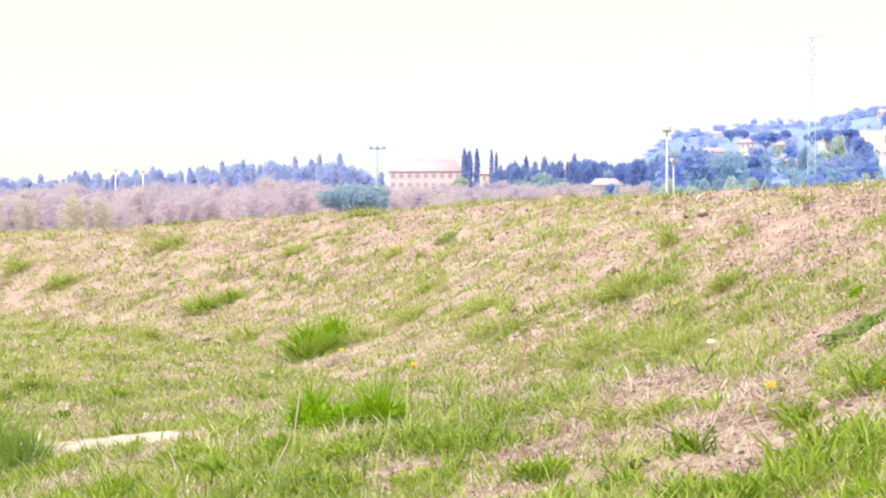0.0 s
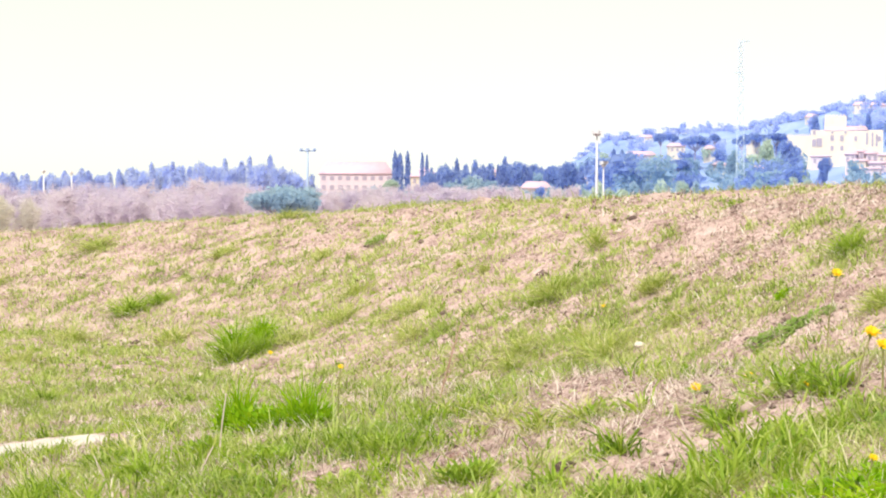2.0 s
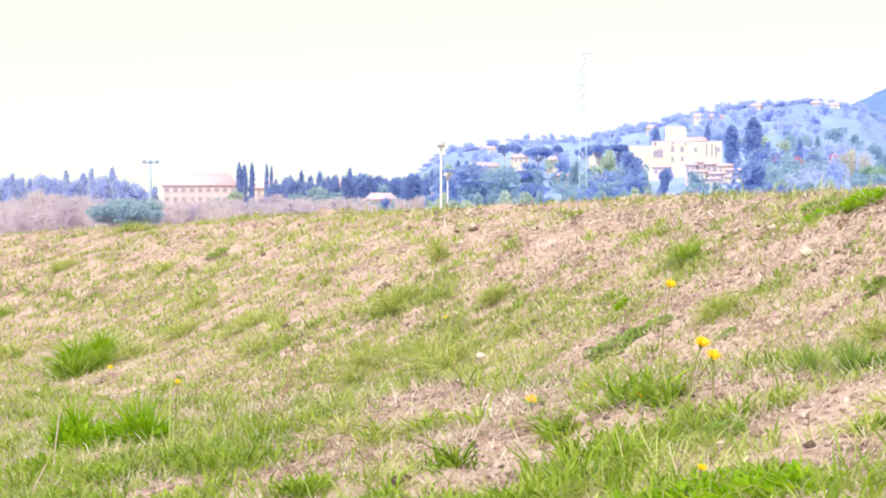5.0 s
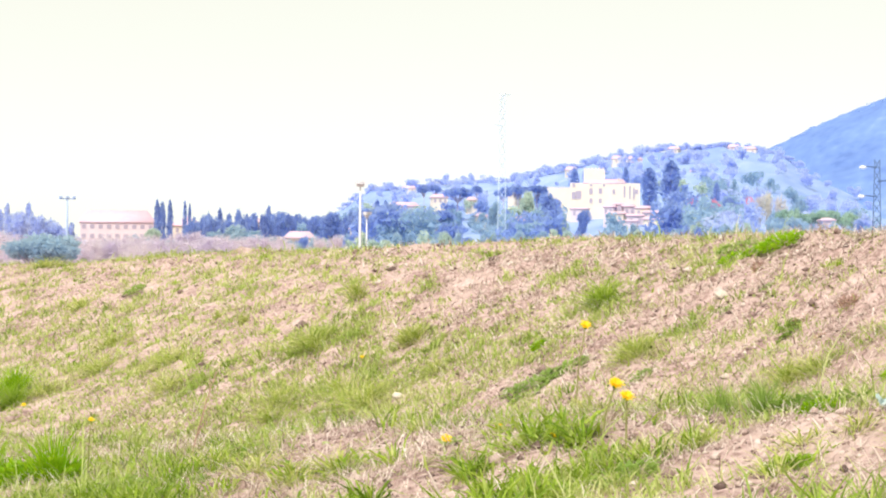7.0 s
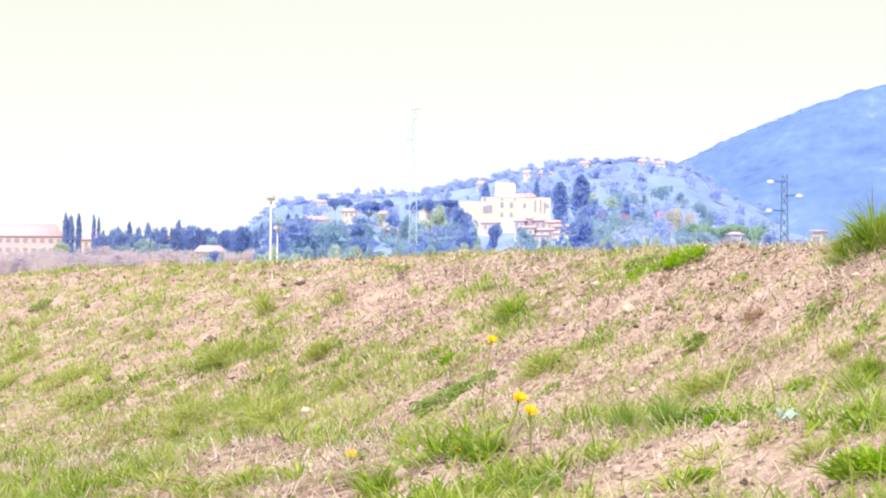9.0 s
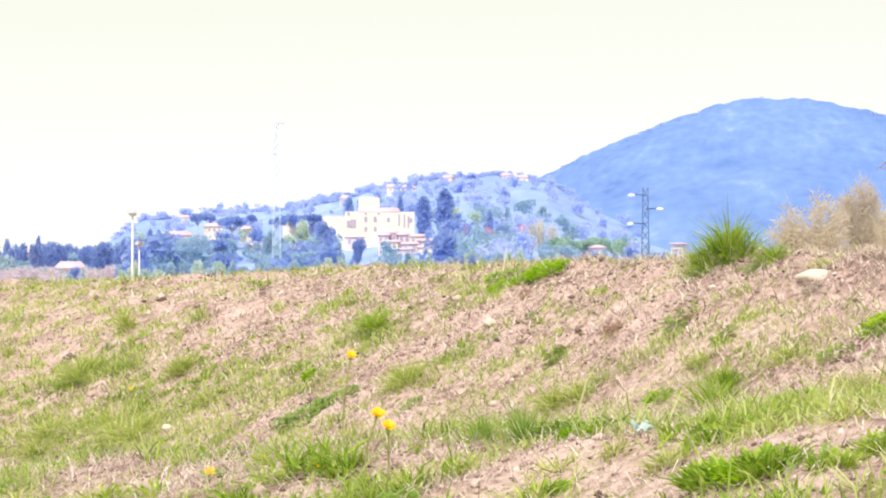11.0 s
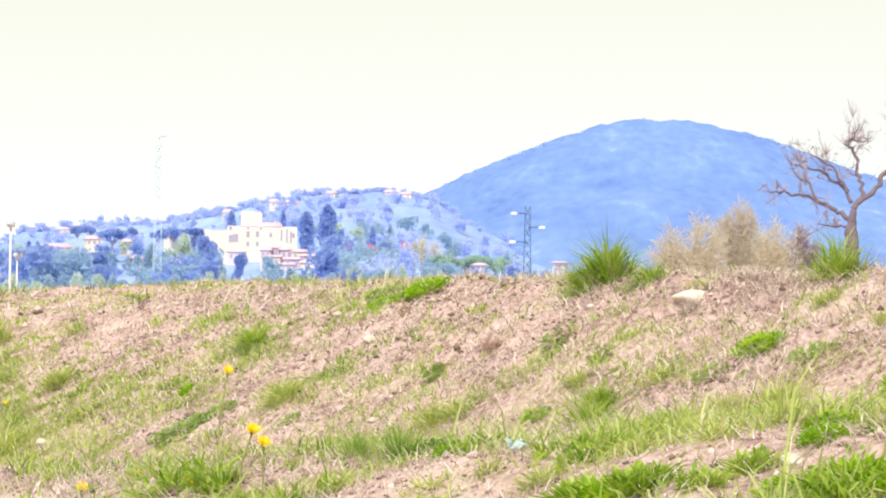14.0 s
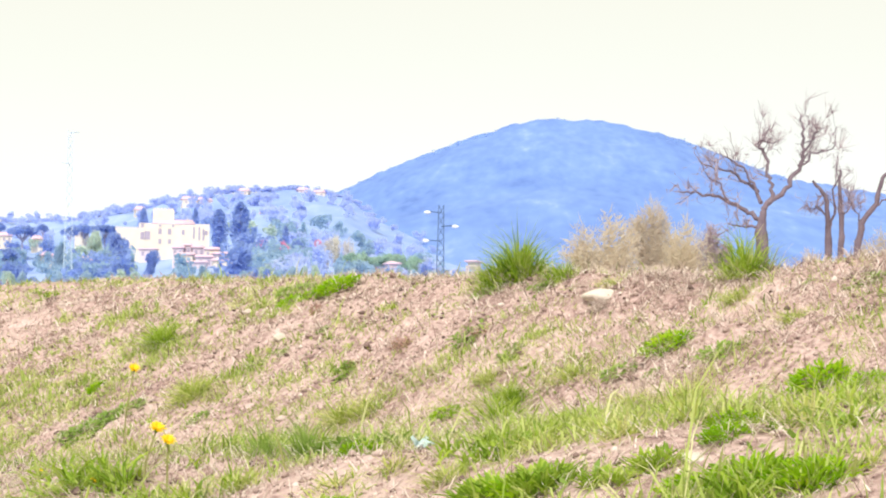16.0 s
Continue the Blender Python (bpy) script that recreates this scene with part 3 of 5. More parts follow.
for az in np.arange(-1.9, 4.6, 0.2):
    tree("bare", HAZED_TWIG, az, TREES.uniform(140, 180), TREES.uniform(0.12, 0.5), TREES.uniform(1.2, 1.8))
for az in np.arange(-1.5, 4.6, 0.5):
    tree("round", HAZED_MID_GREEN if TREES.rand() < 0.6 else HAZED_PALE_GREEN, az + TREES.uniform(-0.2, 0.2), TREES.uniform(185, 220), TREES.uniform(0.1, 0.4), TREES.uniform(0.6, 1.0))
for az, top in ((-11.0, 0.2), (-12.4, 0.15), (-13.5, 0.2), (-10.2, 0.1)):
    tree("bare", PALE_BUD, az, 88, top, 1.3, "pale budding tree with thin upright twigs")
for az, top, wide, r in ((-2.85, 0.44, 1.9, 84), (-2.15, 0.38, 1.9, 84), (-2.45, 0.54, 2.2, 86)):
    tree("umbrella", HAZED_MID_GREEN, az, r, top, wide, "low umbrella pine among bare shrubs, blue haze in its colour")
for az, top, wide in ((2.5, 0.5, 1.3), (3.0, 0.72, 1.5), (3.5, 0.6, 1.4), (4.0, 0.35, 1.0), (0.0, 0.35, 0.9), (-0.3, 0.1, 0.5), (4.3, 0.2, 0.6), (1.0, 0.1, 0.4)):
    tree("round", HAZED_MID_GREEN, az, 205, top, wide)
for az in np.arange(4.6, 24.0, 0.36):
    tree("round", (HAZED_MID_GREEN, HAZED_MID_GREEN, HAZED_LIGHT_GREEN, HAZED_EVERGREEN, HAZED_EVERGREEN)[TREES.randint(5)], az, TREES.uniform(246, 330), TREES.uniform(0.1, 0.45) + 0.035 * (az - 4.6), TREES.uniform(0.35, 0.7))


# ---- the gnarled trees beside the bank ----
def gnarled(at_az, r, limbs, seed, say):
    """A bare tree from its limbs, each a list of (right, up) metres from the foot, with twigs along them."""
    rng = np.random.RandomState(seed)
    x, y = bearing(at_az, r)
    thing = new("gnarled_tree")
    wood, twig = [], []
    for n, (thick, line) in enumerate(limbs):
        lean = rng.uniform(-0.5, 0.5)
        pts, reach = [], 0.0
        for i in range(len(line) - 1):
            (a, b), (c, d) = line[i], line[i + 1]
            for k in range(4):
                q = k / 4
                bend = 0.05 if n else 0.02
                pts.append((a + (c - a) * q + rng.normal(0, bend), (0.25 + lean) * reach * 0.4 * (n > 0), b + (d - b) * q + rng.normal(0, bend)))
                reach += math.hypot(c - a, d - b) / 4
        pts.append((line[-1][0], (0.25 + lean) * reach * 0.4 * (n > 0), line[-1][1]))
        size = np.linspace(thick, thick * 0.28, len(pts)) * (0.78 if n else 1.2) * rng.uniform(0.85, 1.15, len(pts))
        wood.append(tube(pts, size, 7))
        if n:
            p = np.array(pts)
            for _ in range(7):
                i = rng.randint(len(p) // 4, len(p) - 1)
                go = (p[i + 1] - p[i]) / max(np.linalg.norm(p[i + 1] - p[i]), 1e-6)
                out = go * 0.45 + rng.normal(0, 0.45, 3) * np.array([1, 0.7, 1]) + np.array([0, 0, 0.2])
                long = rng.uniform(0.35, 1.0)
                line2 = [p[i], p[i] + out * long * 0.5 + rng.normal(0, 0.04, 3), p[i] + out * long + np.array([0, 0, 0.12])]
                wood.append(tube(line2, [size[i] * 0.36, size[i] * 0.24, 0.010], 5))
                for _ in range(3):
                    tip = line2[2] + rng.normal(0, 0.22, 3) + np.array([0, 0, 0.1])
                    twig.append(slivers(rng, np.repeat(line2[1 + rng.randint(2)][None], 4, 0), tip[None] + rng.normal(0, 0.15, (4, 3)), 0.012))
            pick = p[rng.randint(len(p) // 3, len(p), 22)]
            tips = pick + rng.normal(0, 1, pick.shape) * 0.26 + np.array([0, 0, 0.12])
            twig.append(slivers(rng, pick, tips, 0.013))
            far = tips[rng.randint(0, len(tips), 36)]
            twig.append(slivers(rng, far, far + rng.normal(0, 0.16, far.shape), 0.010))
    piece("trunk", *joined(wood), BARK, thing, smooth=True)
    piece("fine_branching", *joined(twig), GREY_TWIG, thing)["kind"] = "stuff"
    thing.matrix_basis = pose(x, y, float(land(x, y, False)) - 0.1, 0, 0, -at_az)
    return tagged(thing, say, "bare tree", "bare trees beside the bank")


# metres right of and above eye level become metres above the foot
LIFT = EYE - float(land(*bearing(31.6, 75), False)) + 0.1


def raised(limbs):
    return [(thick, [(0.94 * a, 3 + 0.93 * (b - 3) + LIFT + 0.58 if b > -2 else 0.0) for a, b in line]) for thick, line in limbs]


gnarled(31.66, 75, raised([
    (0.27, [(0.0, -9), (-0.02, 1.7), (-0.02, 2.25), (0.02, 2.75), (0.1, 3.1)]),
    (0.16, [(0.05, 2.95), (0.62, 3.5), (1.12, 4.2), (1.5, 4.8), (1.62, 5.4), (1.62, 6.2), (1.55, 7.0)]),
    (0.07, [(1.5, 4.75), (2.05, 5.35), (2.75, 5.6), (2.95, 5.9)]),
    (0.06, [(1.6, 5.3), (2.05, 6.05), (2.5, 6.4)]),
    (0.11, [(0.3, 3.3), (0.35, 4.0), (0.3, 4.7), (-0.05, 5.4), (-0.25, 5.8), (0.1, 6.1), (0.3, 6.6)]),
    (0.05, [(-0.25, 5.75), (0.2, 5.8), (0.65, 5.8)]),
    (0.11, [(0.0, 3.2), (-0.2, 3.75), (-0.75, 4.15), (-1.3, 4.55), (-2.0, 4.8), (-2.65, 5.05)]),
    (0.08, [(-0.2, 3.7), (-0.5, 4.3), (-1.15, 4.95), (-1.8, 5.4)]),
    (0.12, [(-0.1, 2.5), (-0.75, 2.95), (-1.45, 3.3), (-2.25, 3.6), (-2.95, 3.8), (-3.5, 3.75)]),
    (0.06, [(-1.45, 3.3), (-1.7, 3.85), (-2.25, 4.4), (-2.5, 4.95)]),
    (0.07, [(-0.1, 2.3), (-0.8, 2.2), (-1.4, 2.35)]),
]), 3, "old gnarled leafless tree with pruned twisting limbs")
gnarled(33.6, 78, raised([
    (0.15, [(0.0, -9), (0.0, 1.5), (-0.05, 2.6), (-0.15, 3.7), (-0.7, 4.4)]),
    (0.08, [(0.0, 2.4), (0.25, 3.2), (0.2, 4.2), (0.35, 5.4)]),
    (0.06, [(-0.05, 2.9), (-0.5, 3.3), (-0.8, 3.2)]),
]), 4, "slender leafless tree with a forked grey trunk")
gnarled(33.95, 77, raised([(0.13, [(0.0, -9), (0.0, 1.6), (0.0, 2.8), (-0.1, 4.0), (-0.05, 4.8)]), (0.05, [(0.0, 2.5), (0.3, 3.2), (0.4, 3.9)])]), 6, "slender leafless tree with a straight grey trunk")
gnarled(34.4, 76, raised([(0.15, [(0.0, -9), (0.05, 1.5), (0.2, 2.5), (0.75, 3.3), (1.0, 4.4), (1.5, 4.8)]), (0.06, [(0.75, 3.3), (1.3, 3.6), (1.9, 3.9)]), (0.05, [(0.2, 2.5), (-0.2, 3.1), (-0.3, 3.6)])]), 5, "leaning leafless tree with a bent grey trunk")
for az, top, wide, r in ((26.9, 2.65, 2.9, 87), (28.35, 3.2, 2.3, 92), (29.3, 2.55, 2.0, 90), (34.9, 2.2, 2.0, 95), (35.8, 2.4, 2.2, 96), (36.6, 2.4, 2.2, 97), (33.1, 1.7, 1.2, 98)):
    tree("willow", BUD, az, r, top, wide)
for az, top, wide in ((30.15, 2.7, 1.6), (30.5, 2.2, 1.2)):
    tree("bare", GREY_TWIG, az, 94, top, wide, "slender leafless tree with grey forked twigs")


# ---- houses ----
def gable(w, d, z, ridge, hip):
    """A tiled roof over a plan w by d, eaves at z."""
    e = 0.5
    v = [(-w / 2 - e, -e, z), (w / 2 + e, -e, z), (w / 2 + e, d + e, z), (-w / 2 - e, d + e, z), (-w / 2 - e + hip, d / 2, ridge), (w / 2 + e - hip, d / 2, ridge)]
    v += [(a, b, c - 0.25) for a, b, c in v[:4]]
    f = [(0, 1, 5), (0, 5, 4), (2, 3, 4), (2, 4, 5), (1, 2, 5), (3, 0, 4), (6, 7, 1), (6, 1, 0), (7, 8, 2), (7, 2, 1), (8, 9, 3), (8, 3, 2), (9, 6, 0), (9, 0, 3), (6, 8, 7), (6, 9, 8)]
    return v, f


def house(az0, az1, r, eaves, ridge, say, wall=PLASTER, deep=9.0, rows=1, cols=3, turn=0.0, hip=2.0, name="house", base=None, roof=ROOF, width_of=0.9):
    """A house between two bearings, its eaves and ridge so many degrees above eye level."""
    az = (az0 + az1) / 2
    x, y = bearing(az, r)
    foot = float(hillside(az, r)) - 1.0 if base is None else r * math.tan(radians(base)) + EYE
    w = 2 * r * math.tan(radians(az1 - az0) / 2)
    hi, top = r * math.tan(radians(eaves)) + EYE - foot, r * math.tan(radians(ridge)) + EYE - foot
    thing = new(name)
    bm = bmesh.new()
    box(bm, -w / 2, 0, 0, w / 2, deep, hi)
    part("wall", bm, wall, thing)
    if ridge > eaves:
        piece("roof", *gable(w, deep, hi + 0.02, top, min(hip, w / 2)), roof, thing)
    storey = 3.2
    for k in range(rows):
        for c in range(cols):
            wx, wz = -w / 2 + (c + 0.5) * w / cols, hi - 2.4 - k * storey
            if wz < 0.4:
                continue
            frame_ob = boxed("window", (wx - width_of / 2 - 0.15, -0.10, wz - 0.15, wx + width_of / 2 + 0.15, 0.02, wz + 1.65), wall, thing)
            boxed("pane", (wx - width_of / 2, -0.13, wz, wx + width_of / 2, -0.104, wz + 1.5), PANE, frame_ob, "dark window pane")
    thing.matrix_basis = pose(x, y, foot, 0, 0, -az + turn)
    return tagged(thing, say, "house", "buildings on the far slope")


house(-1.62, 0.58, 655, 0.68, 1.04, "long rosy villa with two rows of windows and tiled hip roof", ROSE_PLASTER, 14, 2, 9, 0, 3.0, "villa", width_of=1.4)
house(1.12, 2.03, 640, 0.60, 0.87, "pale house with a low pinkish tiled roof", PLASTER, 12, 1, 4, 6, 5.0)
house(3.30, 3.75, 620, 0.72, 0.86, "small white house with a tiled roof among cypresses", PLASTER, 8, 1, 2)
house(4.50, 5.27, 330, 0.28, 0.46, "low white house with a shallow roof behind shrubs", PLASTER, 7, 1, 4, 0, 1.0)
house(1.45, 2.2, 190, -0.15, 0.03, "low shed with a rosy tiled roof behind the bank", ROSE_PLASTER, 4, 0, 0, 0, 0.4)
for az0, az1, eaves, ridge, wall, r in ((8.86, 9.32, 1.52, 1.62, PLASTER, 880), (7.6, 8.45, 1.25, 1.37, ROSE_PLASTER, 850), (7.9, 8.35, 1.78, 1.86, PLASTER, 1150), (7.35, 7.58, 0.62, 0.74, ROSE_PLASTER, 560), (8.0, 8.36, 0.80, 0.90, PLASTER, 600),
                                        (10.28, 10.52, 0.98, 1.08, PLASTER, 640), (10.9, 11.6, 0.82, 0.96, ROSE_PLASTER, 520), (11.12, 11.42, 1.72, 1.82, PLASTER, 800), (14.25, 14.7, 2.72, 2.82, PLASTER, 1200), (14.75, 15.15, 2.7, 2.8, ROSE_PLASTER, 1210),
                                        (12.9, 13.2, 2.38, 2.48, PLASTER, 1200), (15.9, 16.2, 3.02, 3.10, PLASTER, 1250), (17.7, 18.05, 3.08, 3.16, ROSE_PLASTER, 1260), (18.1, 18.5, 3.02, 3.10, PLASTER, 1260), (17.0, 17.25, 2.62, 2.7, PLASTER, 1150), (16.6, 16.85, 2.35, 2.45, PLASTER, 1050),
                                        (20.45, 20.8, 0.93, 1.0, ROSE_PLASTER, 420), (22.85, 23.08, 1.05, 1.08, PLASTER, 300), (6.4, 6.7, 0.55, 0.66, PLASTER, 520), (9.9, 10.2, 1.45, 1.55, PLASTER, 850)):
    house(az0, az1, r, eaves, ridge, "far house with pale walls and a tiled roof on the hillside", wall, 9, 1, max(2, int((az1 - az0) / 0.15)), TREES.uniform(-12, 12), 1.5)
# the castle on its terraces
castle = new("castle")
R_CASTLE, AZ_CASTLE = 655.0, 14.0
PER = R_CASTLE * radians(1)
FOOT = float(hillside(AZ_CASTLE, R_CASTLE)) - 1


def high(up):
    return R_CASTLE * math.tan(radians(up)) + EYE - FOOT


def castle_block(name, az0, az1, top, y0, y1, material, label=""):
    return boxed(name, ((az0 - AZ_CASTLE) * PER, y0, 0, (az1 - AZ_CASTLE) * PER, y1, high(top)), material, castle, label)


castle_block("keep_wall", 13.0, 15.08, 1.98, 0, 20, PLASTER)
castle_block("wing", 12.3, 12.995, 1.82, 3, 17, PLASTER)
tower = castle_block("tower", 13.40, 14.03, 2.40, 4, 12, PLASTER, "square cream tower above the roof")
for k in range(6):
    x0 = (13.40 - AZ_CASTLE) * PER + 0.1 + k * 1.2
    boxed("merlon", (x0, 4.0, high(2.4) + 0.01, x0 + 0.7, 4.5, high(2.4) + 0.6), PLASTER, tower)
for k in range(10):
    x0 = (12.3 - AZ_CASTLE) * PER + 0.1 + k * 0.8
    boxed("merlon", (x0, 3.0, high(1.82) + 0.01, x0 + 0.45, 3.5, high(1.82) + 0.6), PLASTER, castle)
w0, w1 = (13.42 - AZ_CASTLE) * PER, (14.62 - AZ_CASTLE) * PER
v, f = gable(w1 - w0, 10.0, high(1.985), high(2.12), 1.0)
piece("roof", [(a + (w0 + w1) / 2, b + 0.4, c) for a, b, c in v], f, ROOF, castle, "low strip of clay-tiled roof")
boxed("chimney", ((14.42 - AZ_CASTLE) * PER, 3, high(1.98), (14.46 - AZ_CASTLE) * PER, 4, high(2.14)), PLASTER, castle)
for az, up, w, h in ((13.62, 1.66, 1.1, 1.9), (13.9, 1.66, 1.1, 1.9), (13.62, 1.38, 1.0, 1.6), (13.9, 1.38, 1.0, 1.6), (14.3, 1.66, 0.9, 1.6), (14.62, 1.55, 0.6, 4.0), (14.78, 1.5, 0.6, 4.6), (14.9, 1.5, 0.6, 4.0), (13.03 + 0.07, 1.85, 0.9, 1.4), (13.25, 1.5, 1.8, 2.8), (13.1, 1.5, 1.3, 2.4), (13.62, 1.88, 0.7, 0.9), (14.0, 1.88, 0.7, 0.9), (14.98, 1.66, 1.0, 1.5)):
    x0 = (az - AZ_CASTLE) * PER
    window = boxed("window", (x0 - w / 2 - 0.2, -0.12, high(up) - 0.2, x0 + w / 2 + 0.2, 0.02, high(up) + h + 0.2), PLASTER, castle)
    boxed("pane", (x0 - w / 2, -0.16, high(up), x0 + w / 2, -0.125, high(up) + h), PANE, window, "dark window opening")
castle.matrix_basis = pose(*bearing(AZ_CASTLE, R_CASTLE), FOOT, 0, 0, -AZ_CASTLE)
tagged(castle, "cream crenellated castle villa with a square tower on the slope", "castle")
for az0, az1, eaves, ridge, r, wall in ((14.0, 14.3, 1.28, 1.36, 615, ROSE_PLASTER), (14.25, 14.55, 1.36, 1.42, 620, ROSE_PLASTER), (14.6, 14.95, 1.30, 1.38, 618, ROSE_PLASTER), (14.95, 15.35, 1.25, 1.32, 612, PLASTER), (15.3, 15.75, 1.12, 1.18, 605, ROSE_PLASTER),
                                         (14.1, 14.6, 1.08, 1.14, 590, PLASTER), (14.7, 15.2, 1.02, 1.08, 585, ROSE_PLASTER), (15.2, 15.9, 0.92, 0.98, 575, PLASTER), (14.4, 15.0, 0.86, 0.90, 560, ROSE_PLASTER), (15.5, 16.05, 1.0, 1.03, 590, ROSE_PLASTER), (13.0, 13.5, 1.22, 1.25, 640, ROSE_PLASTER)):
    house(az0, az1, r, eaves, ridge, "small stone house on the terraces below the castle", wall, 6, 1, 2, TREES.uniform(-15, 15), 0.6)


# ---- masts and pylons ----
def mast(az, r, top, say, thick, head, material=GALVANISED):
    x, y = bearing(az, r)
    foot = float(land(x, y, False)) if r < 245 else float(hillside(az, r))
    tall = r * math.tan(radians(top)) + EYE - foot
    thing = new("lamp_mast")
    piece("pole", *tube([(0, 0, -0.2), (0, 0, tall * 0.5), (0, 0, tall)], [thick, thick * 0.85, thick * 0.6], 10), material, thing, smooth=True)
    bm = bmesh.new()
    box(bm, -head / 2, -0.15, tall - 0.02, head / 2, 0.15, tall + 0.16)
    part("crossbar", bm, material, thing)
    for k in (-0.4, 0.0, 0.4):
        boxed("floodlight", (k * head - 0.16, -0.42, tall + 0.17, k * head + 0.16, 0.2, tall + 0.42), material, thing)
    thing.matrix_basis = pose(x, y, foot, 0, 0, -az + 15)
    return tagged(thing, say, "lamp mast", "masts beyond the bank")


mast(6.70, 150, 1.82, "pale tall lamp mast with a small head", 0.12, 0.55, GALVANISED)
mast(6.90, 152, 0.9, "shorter thin grey post beside the lamp mast", 0.09, 0.3)
mast(-1.98, 260, 1.33, "floodlight mast with a wide crossbar head", 0.22, 2.3, BLUE_STEEL)
mast(-8.95, 300, 0.62, "thin white lamp mast above the thicket", 0.15, 0.5, WHITE)
mast(-9.75, 310, 0.66, "thin pale lamp mast above the thicket", 0.15, 0.5, WHITE)


def pylon(az, r, top, say, wide, material, arms, bulb):
    x, y = bearing(az, r)
    foot = float(hillside(az, r))
    tall = r * math.tan(radians(top)) + EYE - foot
    thing = new("lattice_pylon")
    leg = (0.055 if bulb else 0.03) * wide + 0.02
    corners = ((-1, -1), (1, -1), (1, 1), (-1, 1))

    def at(c, h):
        k = wide / 2 * (1 - 0.45 * h / tall)
        return (c[0] * k, c[1] * k, h)

    for c in corners:
        piece("leg", *tube([at(c, 0), at(c, tall)], [leg, leg * 0.7], 4), material, thing)
    bits, steps = [], int(tall / (wide * 1.1))
    for i in range(steps):
        h0, h1 = tall * i / steps, tall * (i + 1) / steps
        for j in range(4):
            a, b = corners[j], corners[(j + 1) % 4]
            bits += [tube([at(a, h0), at(b, h1)], [leg * 0.6] * 2, 3), tube([at(b, h0), at(a, h1)], [leg * 0.6] * 2, 3)]
    piece("bracing", *joined(bits), material, thing)
    for side, h, long in arms:
        arm = piece("arm", *tube([(0, 0, tall * h), (side * long, 0, tall * h + 0.2)], [leg, leg * 0.7], 4), material, thing)
        if bulb:
            bm = bmesh.new()
            bmesh.ops.create_uvsphere(bm, u_segments=10, v_segments=6, radius=1.0)
            bmesh.ops.transform(bm, matrix=pose(side * long, 0, tall * h) @ Matrix.Diagonal((0.62, 0.4, 0.30, 1)), verts=bm.verts)
            part("insulator", bm, WHITE, arm, "white glazed insulator")
    thing.matrix_basis = pose(x, y, foot, 0, 0, -az)
    return tagged(thing, say, "pylon")


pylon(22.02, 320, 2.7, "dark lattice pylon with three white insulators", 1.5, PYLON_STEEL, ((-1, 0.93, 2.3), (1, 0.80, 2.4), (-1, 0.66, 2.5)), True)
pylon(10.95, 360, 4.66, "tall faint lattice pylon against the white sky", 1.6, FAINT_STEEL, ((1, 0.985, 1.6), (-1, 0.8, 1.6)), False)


# ---- path ----
def path_line(x):
    return np.interp(x, (-9, -4, -3, -2.3, -1.7, -1.2), (12.75, 12.6, 12.3, 11.45, 10.35, 9.3))


X, K = np.meshgrid(np.arange(-9, -1.15, 0.06), np.linspace(0, 1, 26))
Y = path_line(X) + (K - 0.5) * (0.95 + 0.2 * (wave(X, K * 0 + 3, 0.7, 5) - 0.5)) * (0.15 + 0.85 * ease((-1.15 - X) / 0.5))
edge = np.minimum(K, 1 - K)
Z = land(X, Y, False) + 0.03 - 0.12 * (1 - ease(edge / 0.12)) - 0.06 * (1 - ease((-1.2 - X) / 0.2)) + 0.012 * (wave(X, Y, 0.15, 4) - 0.5)
V, F = sheet(X, Y, Z)
tagged(piece("path", V, F, GRAVEL, smooth=True), "pale beaten gravel footpath below the bank", "path", kind="structure")


# ---- grass ----
def blades(rng, x, y, z, long, wide, lean, droop=0.35):
    """Curved blades: foot, length, width, lean from upright in radians."""
    n = len(x)
    a = rng.uniform(0, 2 * math.pi, n)
    way = np.stack([np.cos(a), np.sin(a)], 1)
    face = rng.uniform(0, 2 * math.pi, n)
    side = np.stack([np.cos(face), np.sin(face), np.zeros(n)], 1) * (wide / 2)[:, None]
    foot = np.stack([x, y, z], 1)
    bend = lean + droop * rng.uniform(0.3, 1.3, n)
    mid = foot + np.concatenate([way * (0.55 * long * np.sin(lean))[:, None], (0.55 * long * np.cos(lean))[:, None]], 1)
    tip = mid + np.concatenate([way * (0.45 * long * np.sin(bend))[:, None], (0.45 * long * np.cos(bend))[:, None]], 1)
    v = np.stack([foot - side, foot + side, mid + side * 0.8, mid - side * 0.8, tip], 1)
    f = np.array([(0, 1, 2), (0, 2, 3), (3, 2, 4)])[None] + 5 * np.arange(n)[:, None, None]
    return v.reshape(-1, 3), f.reshape(-1, 3)


# the plants' places: x, y, width, height
TUFTS = ((0.83, 18.09, 0.12, 0.15), (1.02, 17.24, 0.14, 0.17), (1.5, 15.45, 0.46, 0.23), (1.93, 16.2, 0.24, 0.24), (2.13, 14.46, 0.26, 0.22), (3.03, 11.12, 0.27, 0.21), (1.51, 15.51, 0.37, 0.23), (2.17, 14.44, 0.26, 0.17), (3.01, 11.03, 0.31, 0.19), (-5.03, 25.09, 0.53, 0.27), (-3.69, 25.65, 0.62, 0.23), (-1.05, 24.73, 0.44, 0.22), (4.7, 8.98, 0.15, 0.09), (3.81, 8.51, 0.15, 0.11), (4.0, 7.96, 0.21, 0.11), (3.33, 9.26, 0.26, 0.18), (4.71, 7.71, 0.16, 0.11), (4.7, 7.18, 0.15, 0.1), (3.42, 9.16, 0.32, 0.17), (1.78, 3.49, 0.12, 0.06), (-5.85, 26.13, 0.48, 0.24), (-0.54, 21.74, 0.39, 0.19), (-1.84, 23.48, 0.42, 0.17))
